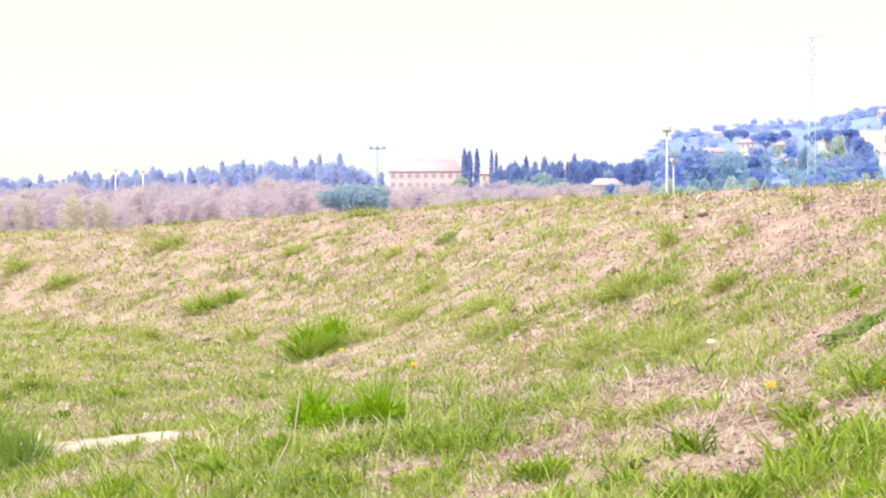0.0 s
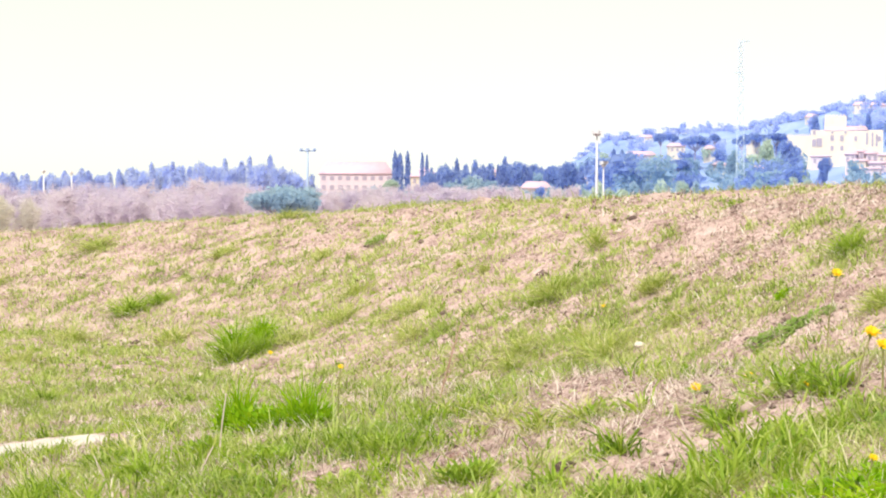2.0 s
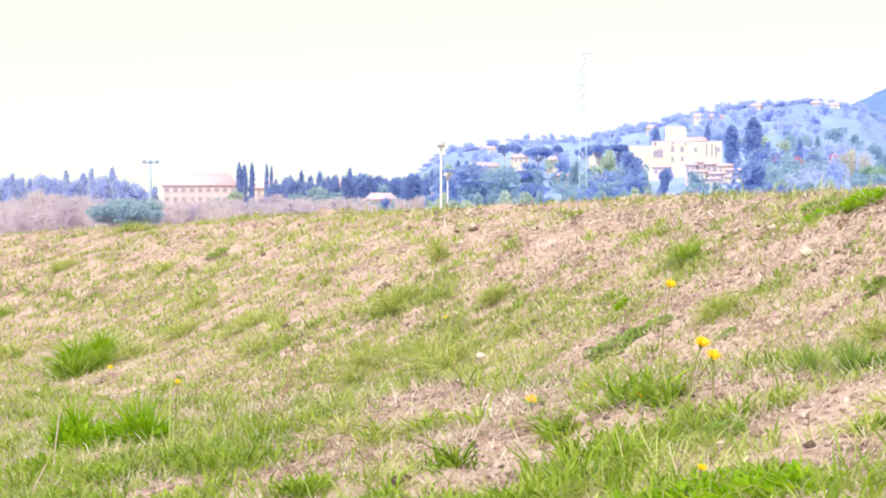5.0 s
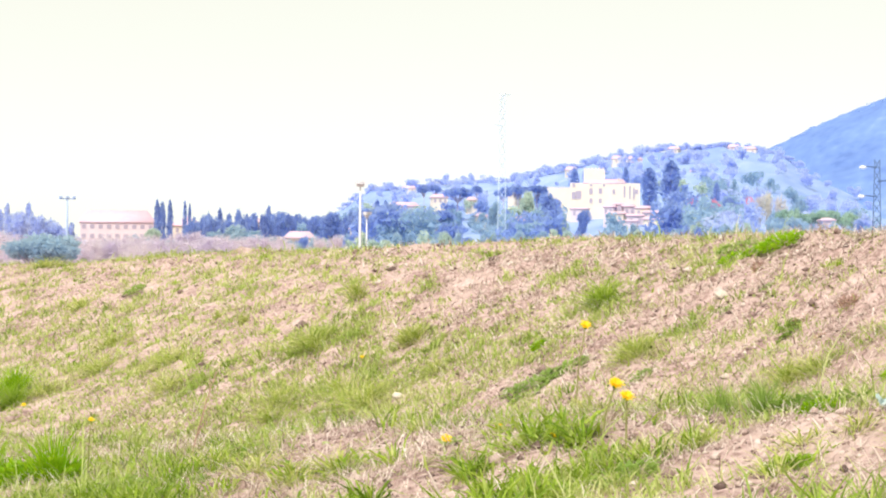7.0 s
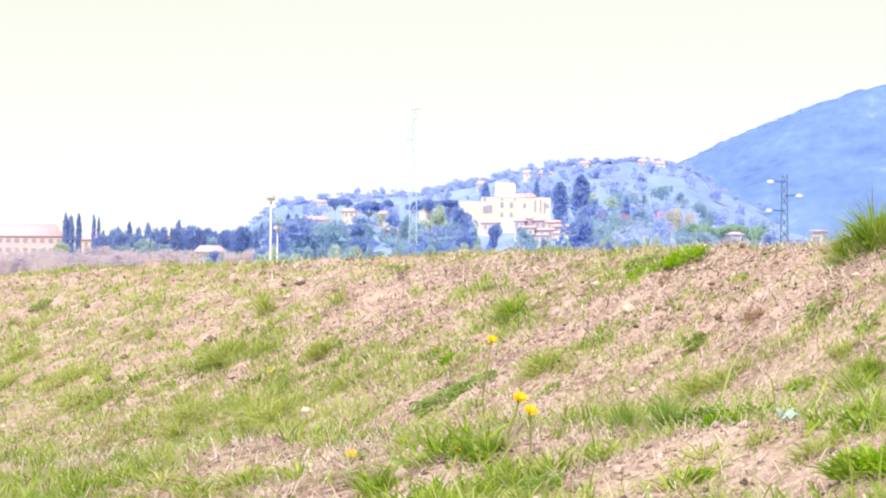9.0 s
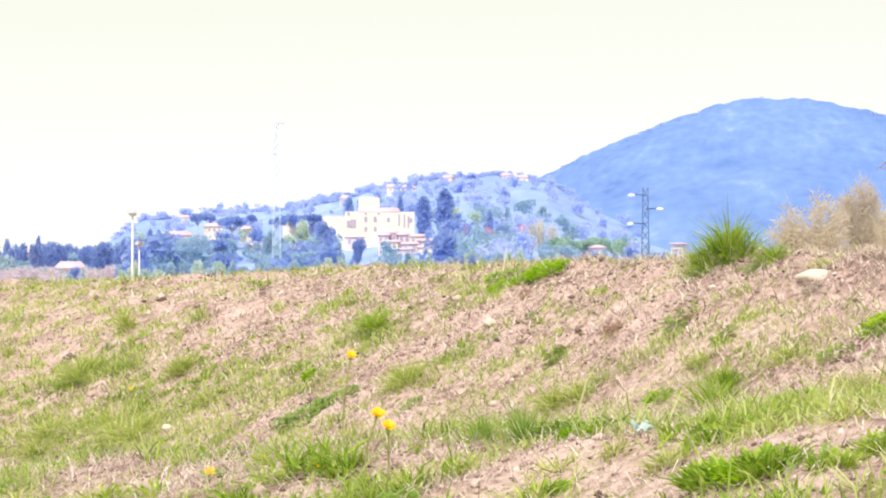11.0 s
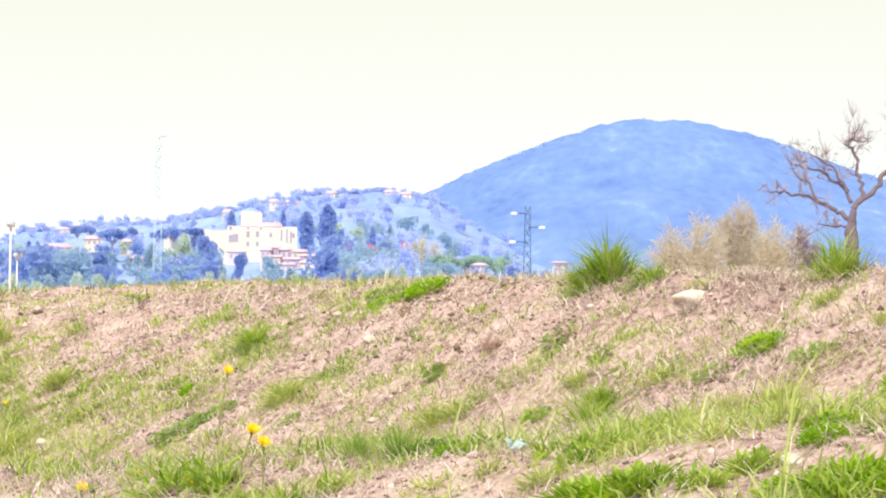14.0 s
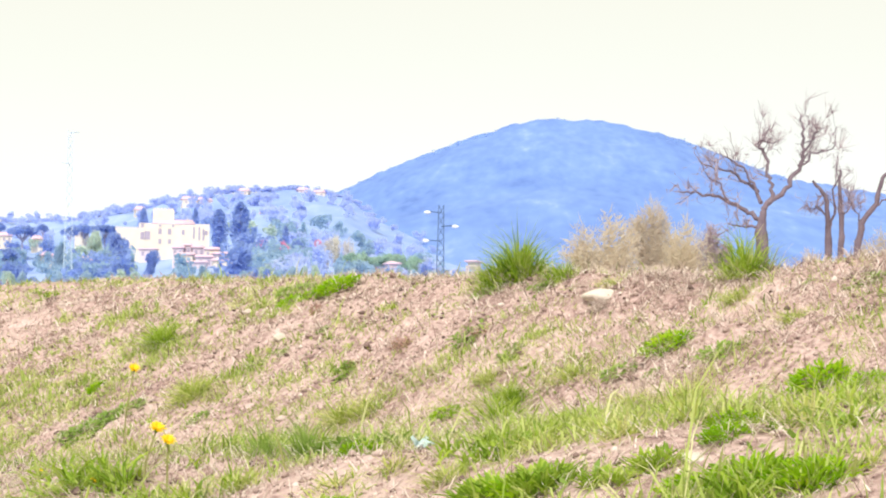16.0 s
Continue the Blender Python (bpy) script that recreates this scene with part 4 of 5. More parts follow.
SOFT_PATCHES = ((1.62, 13.74, 0.62, 0.25), (1.15, 14.55, 0.48, 0.2), (1.7, 13.45, 0.65, 0.26), (1.57, 14.3, 0.39, 0.21), (-0.29, 18.14, 0.59, 0.24), (0.32, 16.13, 0.53, 0.22), (-2.11, 20.09, 0.66, 0.3), (-3.22, 20.69, 0.69, 0.28), (-3.29, 17.89, 0.65, 0.27), (-3.17, 15.34, 0.56, 0.23), (-0.77, 17.95, 0.48, 0.27), (2.17, 13.4, 0.36, 0.18), (0.35, 17.11, 0.61, 0.23), (-0.17, 19.11, 0.51, 0.23), (1.06, 14.32, 0.47, 0.21), (4.05, 6.98, 0.29, 0.12), (3.9, 7.2, 0.27, 0.12))
GRASS_CLUMPS = ((-1.29, 17.75, 0.48, 0.37), (-1.03, 17.81, 0.32, 0.27), (-2.82, 22.36, 0.5, 0.28), (-2.5, 22.49, 0.34, 0.2), (3.22, 12.72, 0.33, 0.21), (4.58, 9.86, 0.35, 0.27), (4.52, 10.02, 0.23, 0.2), (4.64, 9.46, 0.19, 0.12), (5.01, 8.12, 0.21, 0.18), (3.58, 7.83, 0.33, 0.22), (3.77, 8.13, 0.21, 0.16), (2.73, 8.59, 0.16, 0.17), (2.8, 8.51, 0.16, 0.13), (2.85, 8.99, 0.14, 0.15), (-2.54, 14.84, 0.36, 0.18), (-3.31, 15.35, 0.37, 0.19))
WEEDS = ((0.05, 21.45, 0.29, 0.2), (2.51, 11.62, 0.39, 0.14), (2.59, 11.61, 0.39, 0.14), (2.73, 11.61, 0.28, 0.12), (2.44, 11.72, 0.28, 0.11), (3.52, 11.02, 0.15, 0.06), (3.57, 10.09, 0.25, 0.1), (3.79, 10.85, 0.17, 0.06), (4.05, 12.41, 0.23, 0.12), (4.17, 11.9, 0.37, 0.15), (2.95, 10.67, 0.16, 0.12), (4.21, 11.86, 0.3, 0.13), (4.03, 12.28, 0.27, 0.12), (4.05, 9.26, 0.27, 0.11), (4.03, 8.7, 0.17, 0.09), (4.37, 9.76, 0.22, 0.09), (4.44, 9.4, 0.22, 0.08), (4.09, 7.67, 0.17, 0.08), (4.16, 7.52, 0.15, 0.08), (4.35, 7.23, 0.2, 0.12), (5.01, 7.5, 0.21, 0.05), (5.07, 7.19, 0.21, 0.05), (1.59, 4.55, 0.16, 0.06), (3.55, 10.09, 0.25, 0.08))
BRIGHT_WEEDS = ((2.74, 12.53, 0.13, 0.1), (4.36, 7.71, 0.26, 0.11), (4.33, 6.41, 0.25, 0.16), (4.36, 6.15, 0.18, 0.09), (1.62, 4.24, 0.09, 0.06), (1.39, 3.8, 0.11, 0.05), (1.65, 4.3, 0.1, 0.06), (3.79, 6.57, 0.2, 0.12), (1.99, 3.14, 0.11, 0.07), (2.66, 8.94, 0.17, 0.14), (2.73, 12.5, 0.11, 0.08), (3.52, 6.87, 0.21, 0.09), (1.87, 2.97, 0.09, 0.06), (3.55, 8.41, 0.16, 0.08))
DRY_TUFTS = ((4.42, 10.97, 0.18, 0.08), (4.83, 8.66, 0.18, 0.09), (4.46, 8.57, 0.14, 0.1), (4.46, 8.6, 0.11, 0.09), (4.89, 8.38, 0.14, 0.05), (3.92, 12.89, 0.2, 0.07))
RED_WEEDS = ((3.87, 11.35, 0.07, 0.14), (3.7, 10.07, 0.13, 0.08), (3.82, 9.73, 0.14, 0.11), (4.05, 9.11, 0.13, 0.07), (4.39, 10.79, 0.14, 0.06), (3.84, 9.71, 0.09, 0.12), (3.84, 11.29, 0.06, 0.12), (1.93, 15.08, 0.18, 0.07), (2.82, 13.84, 0.17, 0.07), (3.62, 9.53, 0.12, 0.06), (3.85, 9.81, 0.11, 0.09))
NEAR_LEAVES = ((-0.07, 6.06, 0.16, 0.08), (0.07, 5.92, 0.21, 0.11), (-0.59, 6.73, 0.24, 0.1), (-0.08, 5.51, 0.18, 0.08), (0.31, 5.11, 0.09, 0.07), (0.99, 4.17, 0.14, 0.09), (1.09, 3.65, 0.12, 0.08), (1.4, 3.81, 0.11, 0.05), (1.54, 3.25, 0.13, 0.06), (1.58, 3.1, 0.14, 0.07), (1.62, 2.94, 0.1, 0.06), (1.73, 2.63, 0.12, 0.08), (1.76, 2.53, 0.11, 0.08), (1.72, 2.96, 0.11, 0.07), (1.63, 2.95, 0.09, 0.05), (1.58, 3.13, 0.11, 0.05), (-0.33, 6.03, 0.2, 0.09), (-0.97, 7.2, 0.28, 0.13), (0.45, 4.66, 0.11, 0.06), (0.65, 4.22, 0.14, 0.06), (1.5, 3.16, 0.16, 0.08), (1.55, 3.07, 0.13, 0.09))
NEAR_TUFTS = ((-0.71, 6.22, 0.28, 0.11), (-0.37, 5.74, 0.21, 0.1), (0.46, 4.74, 0.16, 0.1), (0.64, 4.81, 0.13, 0.12), (0.79, 5.45, 0.15, 0.1), (1.09, 4.94, 0.18, 0.12), (0.89, 4.46, 0.15, 0.15), (0.74, 4.11, 0.11, 0.14), (0.82, 4.11, 0.15, 0.14), (0.93, 4.2, 0.13, 0.18), (0.52, 5.67, 0.15, 0.1), (0.66, 5.6, 0.2, 0.1), (0.91, 4.82, 0.16, 0.1), (0.97, 4.51, 0.12, 0.1), (1.17, 4.91, 0.17, 0.12), (1.1, 4.94, 0.14, 0.09), (1.18, 4.77, 0.18, 0.1), (1.11, 5.25, 0.18, 0.1), (1.97, 2.95, 0.11, 0.05), (1.74, 3.64, 0.12, 0.07), (1.68, 3.79, 0.11, 0.06), (2.02, 2.81, 0.12, 0.06), (1.19, 4.36, 0.12, 0.08))
NEAR_WISPS = ((0.2, 5.13, 0.15, 0.08), (0.64, 5.63, 0.19, 0.1), (1.1, 4.15, 0.13, 0.06), (0.42, 5.96, 0.18, 0.09), (1.26, 4.42, 0.15, 0.08), (1.35, 4.33, 0.12, 0.07), (1.56, 3.82, 0.12, 0.06), (1.47, 3.93, 0.12, 0.06), (0.43, 6.04, 0.2, 0.09), (0.3, 6.41, 0.21, 0.1), (0.51, 5.63, 0.19, 0.1), (-0.9, 8.34, 0.28, 0.15), (-0.95, 7.69, 0.26, 0.14), (-0.22, 6.22, 0.2, 0.11), (1.76, 3.51, 0.14, 0.07), (1.82, 3.27, 0.13, 0.07))


def greenness(x, y):
    """How thickly grass grows, 0 to 1: thick on the low ground, thin on the bank's bare face."""
    s, d = along(x, y)
    top_d, foot_d, _, _ = bank(s)
    rise = np.clip((foot_d - d) / (foot_d - top_d), 0, 1.4)
    thick = 0.60 - (0.40 - 0.12 * ease((s - 2) / 4)) * ease((rise - 0.3 * ease((s - 2) / 4)) / (0.65 + 0.25 * ease((s - 2) / 4))) + 0.14 * ease((d - 4.5) / 0.8) * ease((s + 4) / 2) + 0.12 * ease((rise - 0.95) / 0.15) * ease((s - 8) / 4)
    thick = thick + 0.10 * ease((d - 2.2) / 0.8) * ease((s - 1) / 2) + 0.16 * ease((s - 4) / 4) * (1 - ease((rise - 0.45) / 0.35)) - 0.30 * ease((3.8 - d) / 0.6) * ease((d - 0.6) / 0.6) * ease((2.5 - s) / 2)
    thick = thick + 0.34 * ease((s - 7) / 6) * (1 - 0.5 * ease((rise - 0.5) / 0.5)) - 0.10 * ease((2.5 - s) / 4) * (d < 3)
    patch = 0.34 * wave(x, y, 0.7, 7) + 0.33 * wave(x, y, 0.28, 8) + 0.33 * wave(x, y, 0.12, 18)
    for cx, cy, q in ((0.40, 5.75, 0.36), (0.85, 5.35, 0.26), (1.55, 3.68, 0.2), (1.71, 2.9, 0.16), (1.62, 3.95, 0.16), (0.72, 4.5, 0.16), (1.45, 4.75, 0.2), (0.2, 4.9, 0.16), (-0.1, 5.6, 0.15)):
        thick = thick - 0.85 * np.exp(-(((x - cx) / q) ** 2 + ((y - cy) / (q * 1.3)) ** 2))
    thick = thick + 0.14 * ease((s - 6) / 6) * ease(rise / 0.3) + 0.10 + 0.15 * ease((s - 3) / 6) + 0.12 * ease((rise - 0.97) / 0.08) * ease((s - 8) / 4) - 0.30 * ease((rise - 0.5) / 0.4) * (1 - ease((s - 9) / 4))
    for cx, cy, w, *_ in TUFTS + SOFT_PATCHES + GRASS_CLUMPS:
        thick = thick + 0.5 * np.exp(-((x - cx) ** 2 + (y - cy) ** 2) / (0.75 * w) ** 2)
    thick = thick + 0.16 * ease((6.8 - np.hypot(x, y)) / 2) + 0.08 * ease((s - 9) / 4)
    return np.clip(thick + 4.2 * (patch - 0.5), 0, 1)


def on_path(x, y):
    return (np.abs(y - path_line(x)) < 0.46) & (x < -1.15)


def scatter(rng, n, r0, r1):
    az, r = np.radians(rng.uniform(-15.5, 37.5, n)), np.sqrt(rng.uniform(r0 ** 2, r1 ** 2, n))
    return r * np.sin(az), r * np.cos(az), r


GRASS = np.random.RandomState(11)
verts = []
for n, r0, r1 in ((60000, 2.7, 6.0), (110000, 6.0, 10.0), (260000, 10.0, 16.0), (360000, 16.0, 31.0)):
    x, y, r = scatter(GRASS, n, r0, r1)
    # gather the blades into small clumps
    q = n // 14
    pull = GRASS.randint(0, q, n)
    clump = GRASS.rand(n) < 0.7
    x, y = np.where(clump, x[pull] + GRASS.normal(0, 0.035, n), x), np.where(clump, y[pull] + GRASS.normal(0, 0.035, n), y)
    r = np.hypot(x, y)
    g = greenness(x, y)
    s, d = along(x, y)
    flat = ease((d - 1.2) / 0.8) * ease((r - 8) / 4)
    beyond = ease((bank(s)[0] - 0.7 - d) / 0.8)
    keep = (GRASS.rand(n) < (0.05 + 0.95 * g ** 1.15) * (1 - 0.35 * flat) * (1 - 0.15 * ease((9 - r) / 2)) * (1 - beyond) * (1 - 0.3 * ease((0.2 - d) / 1.2)) * (1 - 0.5 * ease((3.8 - d) / 0.6) * ease((2.5 - s) / 2) * ease((d - 0.4) / 0.5))) & ~on_path(x, y)
    x, y, r, g = x[keep], y[keep], r[keep], g[keep]
    k = len(x)
    grow = 0.3 + 1.5 * wave(x, y, 0.22, 9) ** 1.4
    far = 1 + 0.5 * ease((r - 9) / 9)
    long = (0.02 + 0.042 * g * grow) * (1 + 0.25 * ease((8.5 - r) / 2)) * GRASS.uniform(0.4, 1.5, k) * np.where(GRASS.rand(k) < 0.025, 2.2, 1) * (0.6 + 0.4 * far)
    wide = GRASS.uniform(0.003, 0.006, k) * np.clip(r / 8, 1, 1.8) * (1 + 0.7 * (far - 1))
    verts.append(blades(GRASS, x, y, land(x, y) - 0.004, long, wide, GRASS.uniform(0.2, 1.45, k), 0.8))
tagged(piece("grass", *joined(verts), BLADE), "short patchy green spring grass on the bank", "grass", kind="stuff")

verts = []
for n, r0, r1 in ((60000, 2.7, 6.0), (120000, 6.0, 10.0), (130000, 10.0, 16.0), (110000, 16.0, 31.0)):
    x, y, r = scatter(GRASS, n, r0, r1)
    keep = (GRASS.rand(n) < (1.0 - 0.5 * greenness(x, y)) * (0.35 + 0.8 * wave(x, y, 0.22, 12))) & ~on_path(x, y)
    x, y, r = x[keep], y[keep], r[keep]
    k = len(x)
    verts.append(blades(GRASS, x, y, land(x, y) + 0.004, GRASS.uniform(0.02, 0.10, k) * np.clip(r / 7, 0.6, 1.0), GRASS.uniform(0.002, 0.005, k) * np.clip(r / 7, 0.6, 2.6), np.where(GRASS.rand(k) < 0.3, 0.55, 1.0) * GRASS.uniform(0.7, 1.6, k), 0.4))
tagged(piece("dry_straw", *joined(verts), STRAW), "bleached straw and dry grass clippings on bare soil", "straw", kind="stuff")

verts = []
for n, r0, r1 in ((60000, 2.7, 6.5), (70000, 6.5, 12.0), (80000, 12.0, 24.0)):
    x, y, r = scatter(GRASS, n, r0, r1)
    pull = GRASS.randint(0, n // 40, n)
    clump = GRASS.rand(n) < 0.8
    x, y = np.where(clump, x[pull] + GRASS.normal(0, 0.022, n), x), np.where(clump, y[pull] + GRASS.normal(0, 0.022, n), y)
    r = np.hypot(x, y)
    s, d = along(x, y)
    g = greenness(x, y) * (ease((wave(x, y, 0.5, 15) - 0.42) / 0.2) * np.clip(0.35 + 0.65 * ease((d - 2) / 2), 0, 1) + 0.4 * ease((d - 1.8) / 1.2) * ease((s - 1) / 2) * ease((wave(x, y, 0.8, 23) - 0.3) / 0.3) + 0.6 * ease((d - 4.5) / 0.8) * ease((wave(x, y, 0.35, 19) - 0.35) / 0.25))
    g = g * (1 - 0.6 * ease((3.8 - d) / 0.6) * ease((2.5 - s) / 2))
    keep = (GRASS.rand(n) < g) & ~on_path(x, y)
    x, y, r, g = x[keep], y[keep], r[keep], g[keep]
    k = len(x)
    verts.append(blades(GRASS, x, y, land(x, y) - 0.004, GRASS.uniform(0.02, 0.075, k) * (0.35 + 1.2 * wave(x, y, 0.22, 16)) * (1 + 0.6 * ease((d[keep] - 4.5) / 0.8)), GRASS.uniform(0.004, 0.010, k) * np.clip(r / 9, 1, 1.8), GRASS.uniform(0.1, 1.0, k), 0.7))
tagged(piece("lush_grass", *joined(verts), LUSH), "fresh lush green grass in uneven patches", "grass", kind="stuff")

# low creeping leaves between the grass
n = 60000
x, y, r = scatter(GRASS, n, 3.2, 20)
keep = (GRASS.rand(n) < ease((wave(x, y, 0.5, 13) - 0.55) / 0.2) * (0.25 + greenness(x, y))) & ~on_path(x, y)
x, y, r = x[keep], y[keep], r[keep]
k = len(x)
a, b = GRASS.uniform(0, 6.283, k), GRASS.uniform(-0.3, 0.9, k)
way = np.stack([np.cos(a) * np.cos(b), np.sin(a) * np.cos(b), np.sin(b)], 1) * GRASS.uniform(0.012, 0.035, (k, 1))
side = np.stack([-np.sin(a), np.cos(a), GRASS.uniform(-0.4, 0.4, k)], 1) * GRASS.uniform(0.004, 0.010, (k, 1))
foot = np.stack([x, y, land(x, y) + GRASS.uniform(0.0, 0.03, k)], 1)
v = np.stack([foot, foot + way * 0.5 + side, foot + way, foot + way * 0.5 - side], 1)
f = np.array([(0, 1, 2), (0, 2, 3)])[None] + 4 * np.arange(k)[:, None, None]
tagged(piece("creeping_herbs", v.reshape(-1, 3), f.reshape(-1, 3), HERB), "low creeping dark-green leaves between the grass", "ground cover", kind="stuff")

v, f = [], []
for n, r0, r1, big in ((36000, 2.7, 8, 0.005), (70000, 8, 15, 0.0075), (40000, 15, 27, 0.012)):
    x, y, r = scatter(GRASS, n, r0, r1)
    keep = (GRASS.rand(n) < 1.1 - greenness(x, y)) & ~on_path(x, y)
    x, y = x[keep], y[keep]
    size = big * GRASS.lognormal(-0.2, 0.55, len(x))
    at = np.stack([x, y, land(x, y) + 0.2 * size], 1)
    v.append(at[:, None, :] + CLUMP[None] * size[:, None, None] * GRASS.uniform(0.5, 1.3, (len(x), 6, 1)) * np.array([1.2, 1.2, 0.8]))
    f.append(CLUMP_FACES[None] + 6 * np.arange(len(x))[:, None, None])
tagged(piece("soil_clods", *joined(zip(v, f)), CLOD), "loose crumbling clods of tan earth", "soil clods", kind="stuff")


def tuft_shape(seed, green, dense, broad=1.0, droop=0.5):
    """A tuft a metre wide and a metre high, to be scaled: green foliage over a dry thatch."""
    rng = np.random.RandomState(seed)
    thing = new("grass_tuft")
    n = dense
    a, q = rng.uniform(0, 6.283, n), np.abs(rng.normal(0, 0.24, n))
    q = np.minimum(q, 0.62)
    x, y = q * np.cos(a), q * np.sin(a)
    long = rng.uniform(0.35, 1.15, n) * (1.1 - q)
    lean = 0.2 + 1.3 * q + rng.uniform(-0.2, 0.6, n)
    v, f = blades(rng, x, y, np.zeros(n) - 0.04, long, broad * rng.uniform(0.012, 0.028, n), lean, droop)
    piece("foliage", v, f, green, thing)["kind"] = "stuff"
    k = n // 4
    x, y = rng.normal(0, 0.25, k), rng.normal(0, 0.25, k)
    piece("dry_thatch", *blades(rng, x, y, np.zeros(k) - 0.02, rng.uniform(0.25, 0.7, k), rng.uniform(0.01, 0.02, k), rng.uniform(0.6, 1.5, k)), STRAW, thing)["kind"] = "stuff"
    return thing


def herb_shape(seed, leaf, slim=1.0, few=1.0, rise=(0.1, 1.6), reach=(0.10, 0.26)):
    """A low broad-leaved weed, a metre wide and a metre high, to be scaled."""
    rng = np.random.RandomState(seed)
    thing = new("low_weed")
    n = int(130 * few / slim)
    a, q = rng.uniform(0, 6.283, n), np.sqrt(rng.uniform(0, 1, n)) * 0.46
    foot = np.stack([q * np.cos(a), q * np.sin(a), rng.uniform(0.0, 0.45, n) * (1 - q)], 1)
    way = np.stack([np.cos(a + rng.normal(0, 0.8, n)), np.sin(a + rng.normal(0, 0.8, n)), rng.uniform(*rise, n)], 1)
    way *= (rng.uniform(*reach, n) / np.linalg.norm(way, axis=1))[:, None]
    side = np.cross(way, np.array([0, 0, 1.0]))
    side *= (slim * rng.uniform(0.035, 0.07, n) / np.maximum(np.linalg.norm(side, axis=1), 1e-6))[:, None]
    dip = np.array([0, 0, -0.03])
    v = np.stack([foot, foot + way * 0.4 + side, foot + way * 0.75 + side * 0.8, foot + way + dip, foot + way * 0.75 - side * 0.8, foot + way * 0.4 - side, foot + way * 0.5 + dip], 1)
    f = np.array([(0, 1, 6), (1, 2, 6), (2, 3, 6), (3, 4, 6), (4, 5, 6), (5, 0, 6)])[None] + 7 * np.arange(n)[:, None, None]
    piece("foliage", v.reshape(-1, 3), f.reshape(-1, 3), leaf, thing)
    piece("stem", *joined([tube([(0, 0, -0.1), tuple(foot[i] * 0.5), tuple(foot[i])], [0.012, 0.01, 0.006], 3) for i in range(0, n, 6)]), STEM, thing)
    return thing


PLANTS = {}
SOW = np.random.RandomState(21)


def plant(kind, x, y, wide, tall, say, category, group):
    n = SOW.randint(3)
    z = float(land(x, y))
    tall *= {"tuft": 0.75, "lush": 0.8}.get(kind, 1.0)
    fall = [float(land(x + a, y + b, False)) for a, b in ((0.15, 0), (-0.15, 0), (0, 0.15), (0, -0.15))]
    lie = {"herb": 0.95, "bright": 0.9, "soft": 0.9, "tuft": 0.7, "lush": 0.6}.get(kind, 0.5)
    normal = Vector((-lie * (fall[0] - fall[1]) / 0.3, -lie * (fall[2] - fall[3]) / 0.3, 1))
    tilt = Vector((0, 0, 1)).rotation_difference(normal).to_matrix().to_4x4()
    m = pose(x, y, z - 0.008) @ tilt @ pose(0, 0, 0, 0, 0, SOW.uniform(0, 360)) @ Matrix.Diagonal((wide, wide, tall, 1))
    if (kind, n) not in PLANTS:
        made = {"tuft": lambda: tuft_shape(50 + n, TUFT, 340), "soft": lambda: tuft_shape(55 + n, TUFT, 330, 0.6, 1.1), "dry": lambda: tuft_shape(57 + n, STRAW, 240, 0.9, 0.8), "broad": lambda: tuft_shape(58 + n, LUSH, 75, 2.4, 1.0), "crest": lambda: tuft_shape(63 + n, LUSH, 460, 0.8, 0.9), "wisp": lambda: tuft_shape(59 + n, TUFT, 90, 1.5, 1.0), "leaves": lambda: herb_shape(88 + n, LUSH, 0.5, 0.75, (0.3, 2.2), (0.2, 0.5)), "lush": lambda: tuft_shape(60 + n, LUSH, 420), "herb": lambda: herb_shape(70 + n, HERB, 0.6, 0.7), "bright": lambda: herb_shape(80 + n, VIVID, 0.4), "vivid": lambda: tuft_shape(75 + n, VIVID, 420), "verdant": lambda: herb_shape(95 + n, VIVID, 0.45, 0.8, (0.2, 1.8), (0.12, 0.34)), "rank": lambda: herb_shape(85 + n, VIVID, 0.6), "dark": lambda: tuft_shape(65 + n, HERB, 260), "red": lambda: herb_shape(90 + n, RED_HERB, 0.5, 0.28)}[kind]()
        PLANTS[kind, n] = made
    else:
        made = copy_thing(PLANTS[kind, n], m)
    made.matrix_basis = m
    return tagged(made, say, category, group)


for x, y, w, h in TUFTS:
    plant("tuft", x, y, w, h * 1.2, "loose tuft of thin green grass on the bank", "grass tuft", "grass tufts")
for x, y, w, h in SOFT_PATCHES:
    plant("soft", x, y, w, h, "soft spreading patch of pale green grass", "grass tuft", "grass tufts")
for x, y, w, h in GRASS_CLUMPS:
    plant("lush", x, y, w * 1.1, h * 1.25, "bright green arching grass clump on the bank", "grass tuft", "grass tufts")
for x, y, w, h in ((4.54, 9.74, 0.32, 0.40), (4.43, 9.86, 0.26, 0.22), (4.97, 8.05, 0.30, 0.30), (4.62, 9.35, 0.22, 0.2)):
    plant("crest", x, y, w, h, "tall arching green grass tuft on the bank's crest", "grass tuft", "grass tufts on the crest")
for x, y, w, h in WEEDS:
    plant("herb", x, y, w, h * 0.7, "low dark-green broad-leaved weed spreading over the soil", "weed", "weeds")
for x, y, w, h in BRIGHT_WEEDS:
    plant("bright", x, y, w, h * 1.15, "fresh bright-green broad-leaved weed beside bare soil", "weed", "weeds")
for x, y, w, h in ((4.1, 11.62, 0.30, 0.17), (4.02, 11.8, 0.24, 0.13), (3.93, 12.0, 0.24, 0.11)):
    plant("bright", x, y, w, h, "dense bright-green weed on the bank's crest", "weed", "weeds")
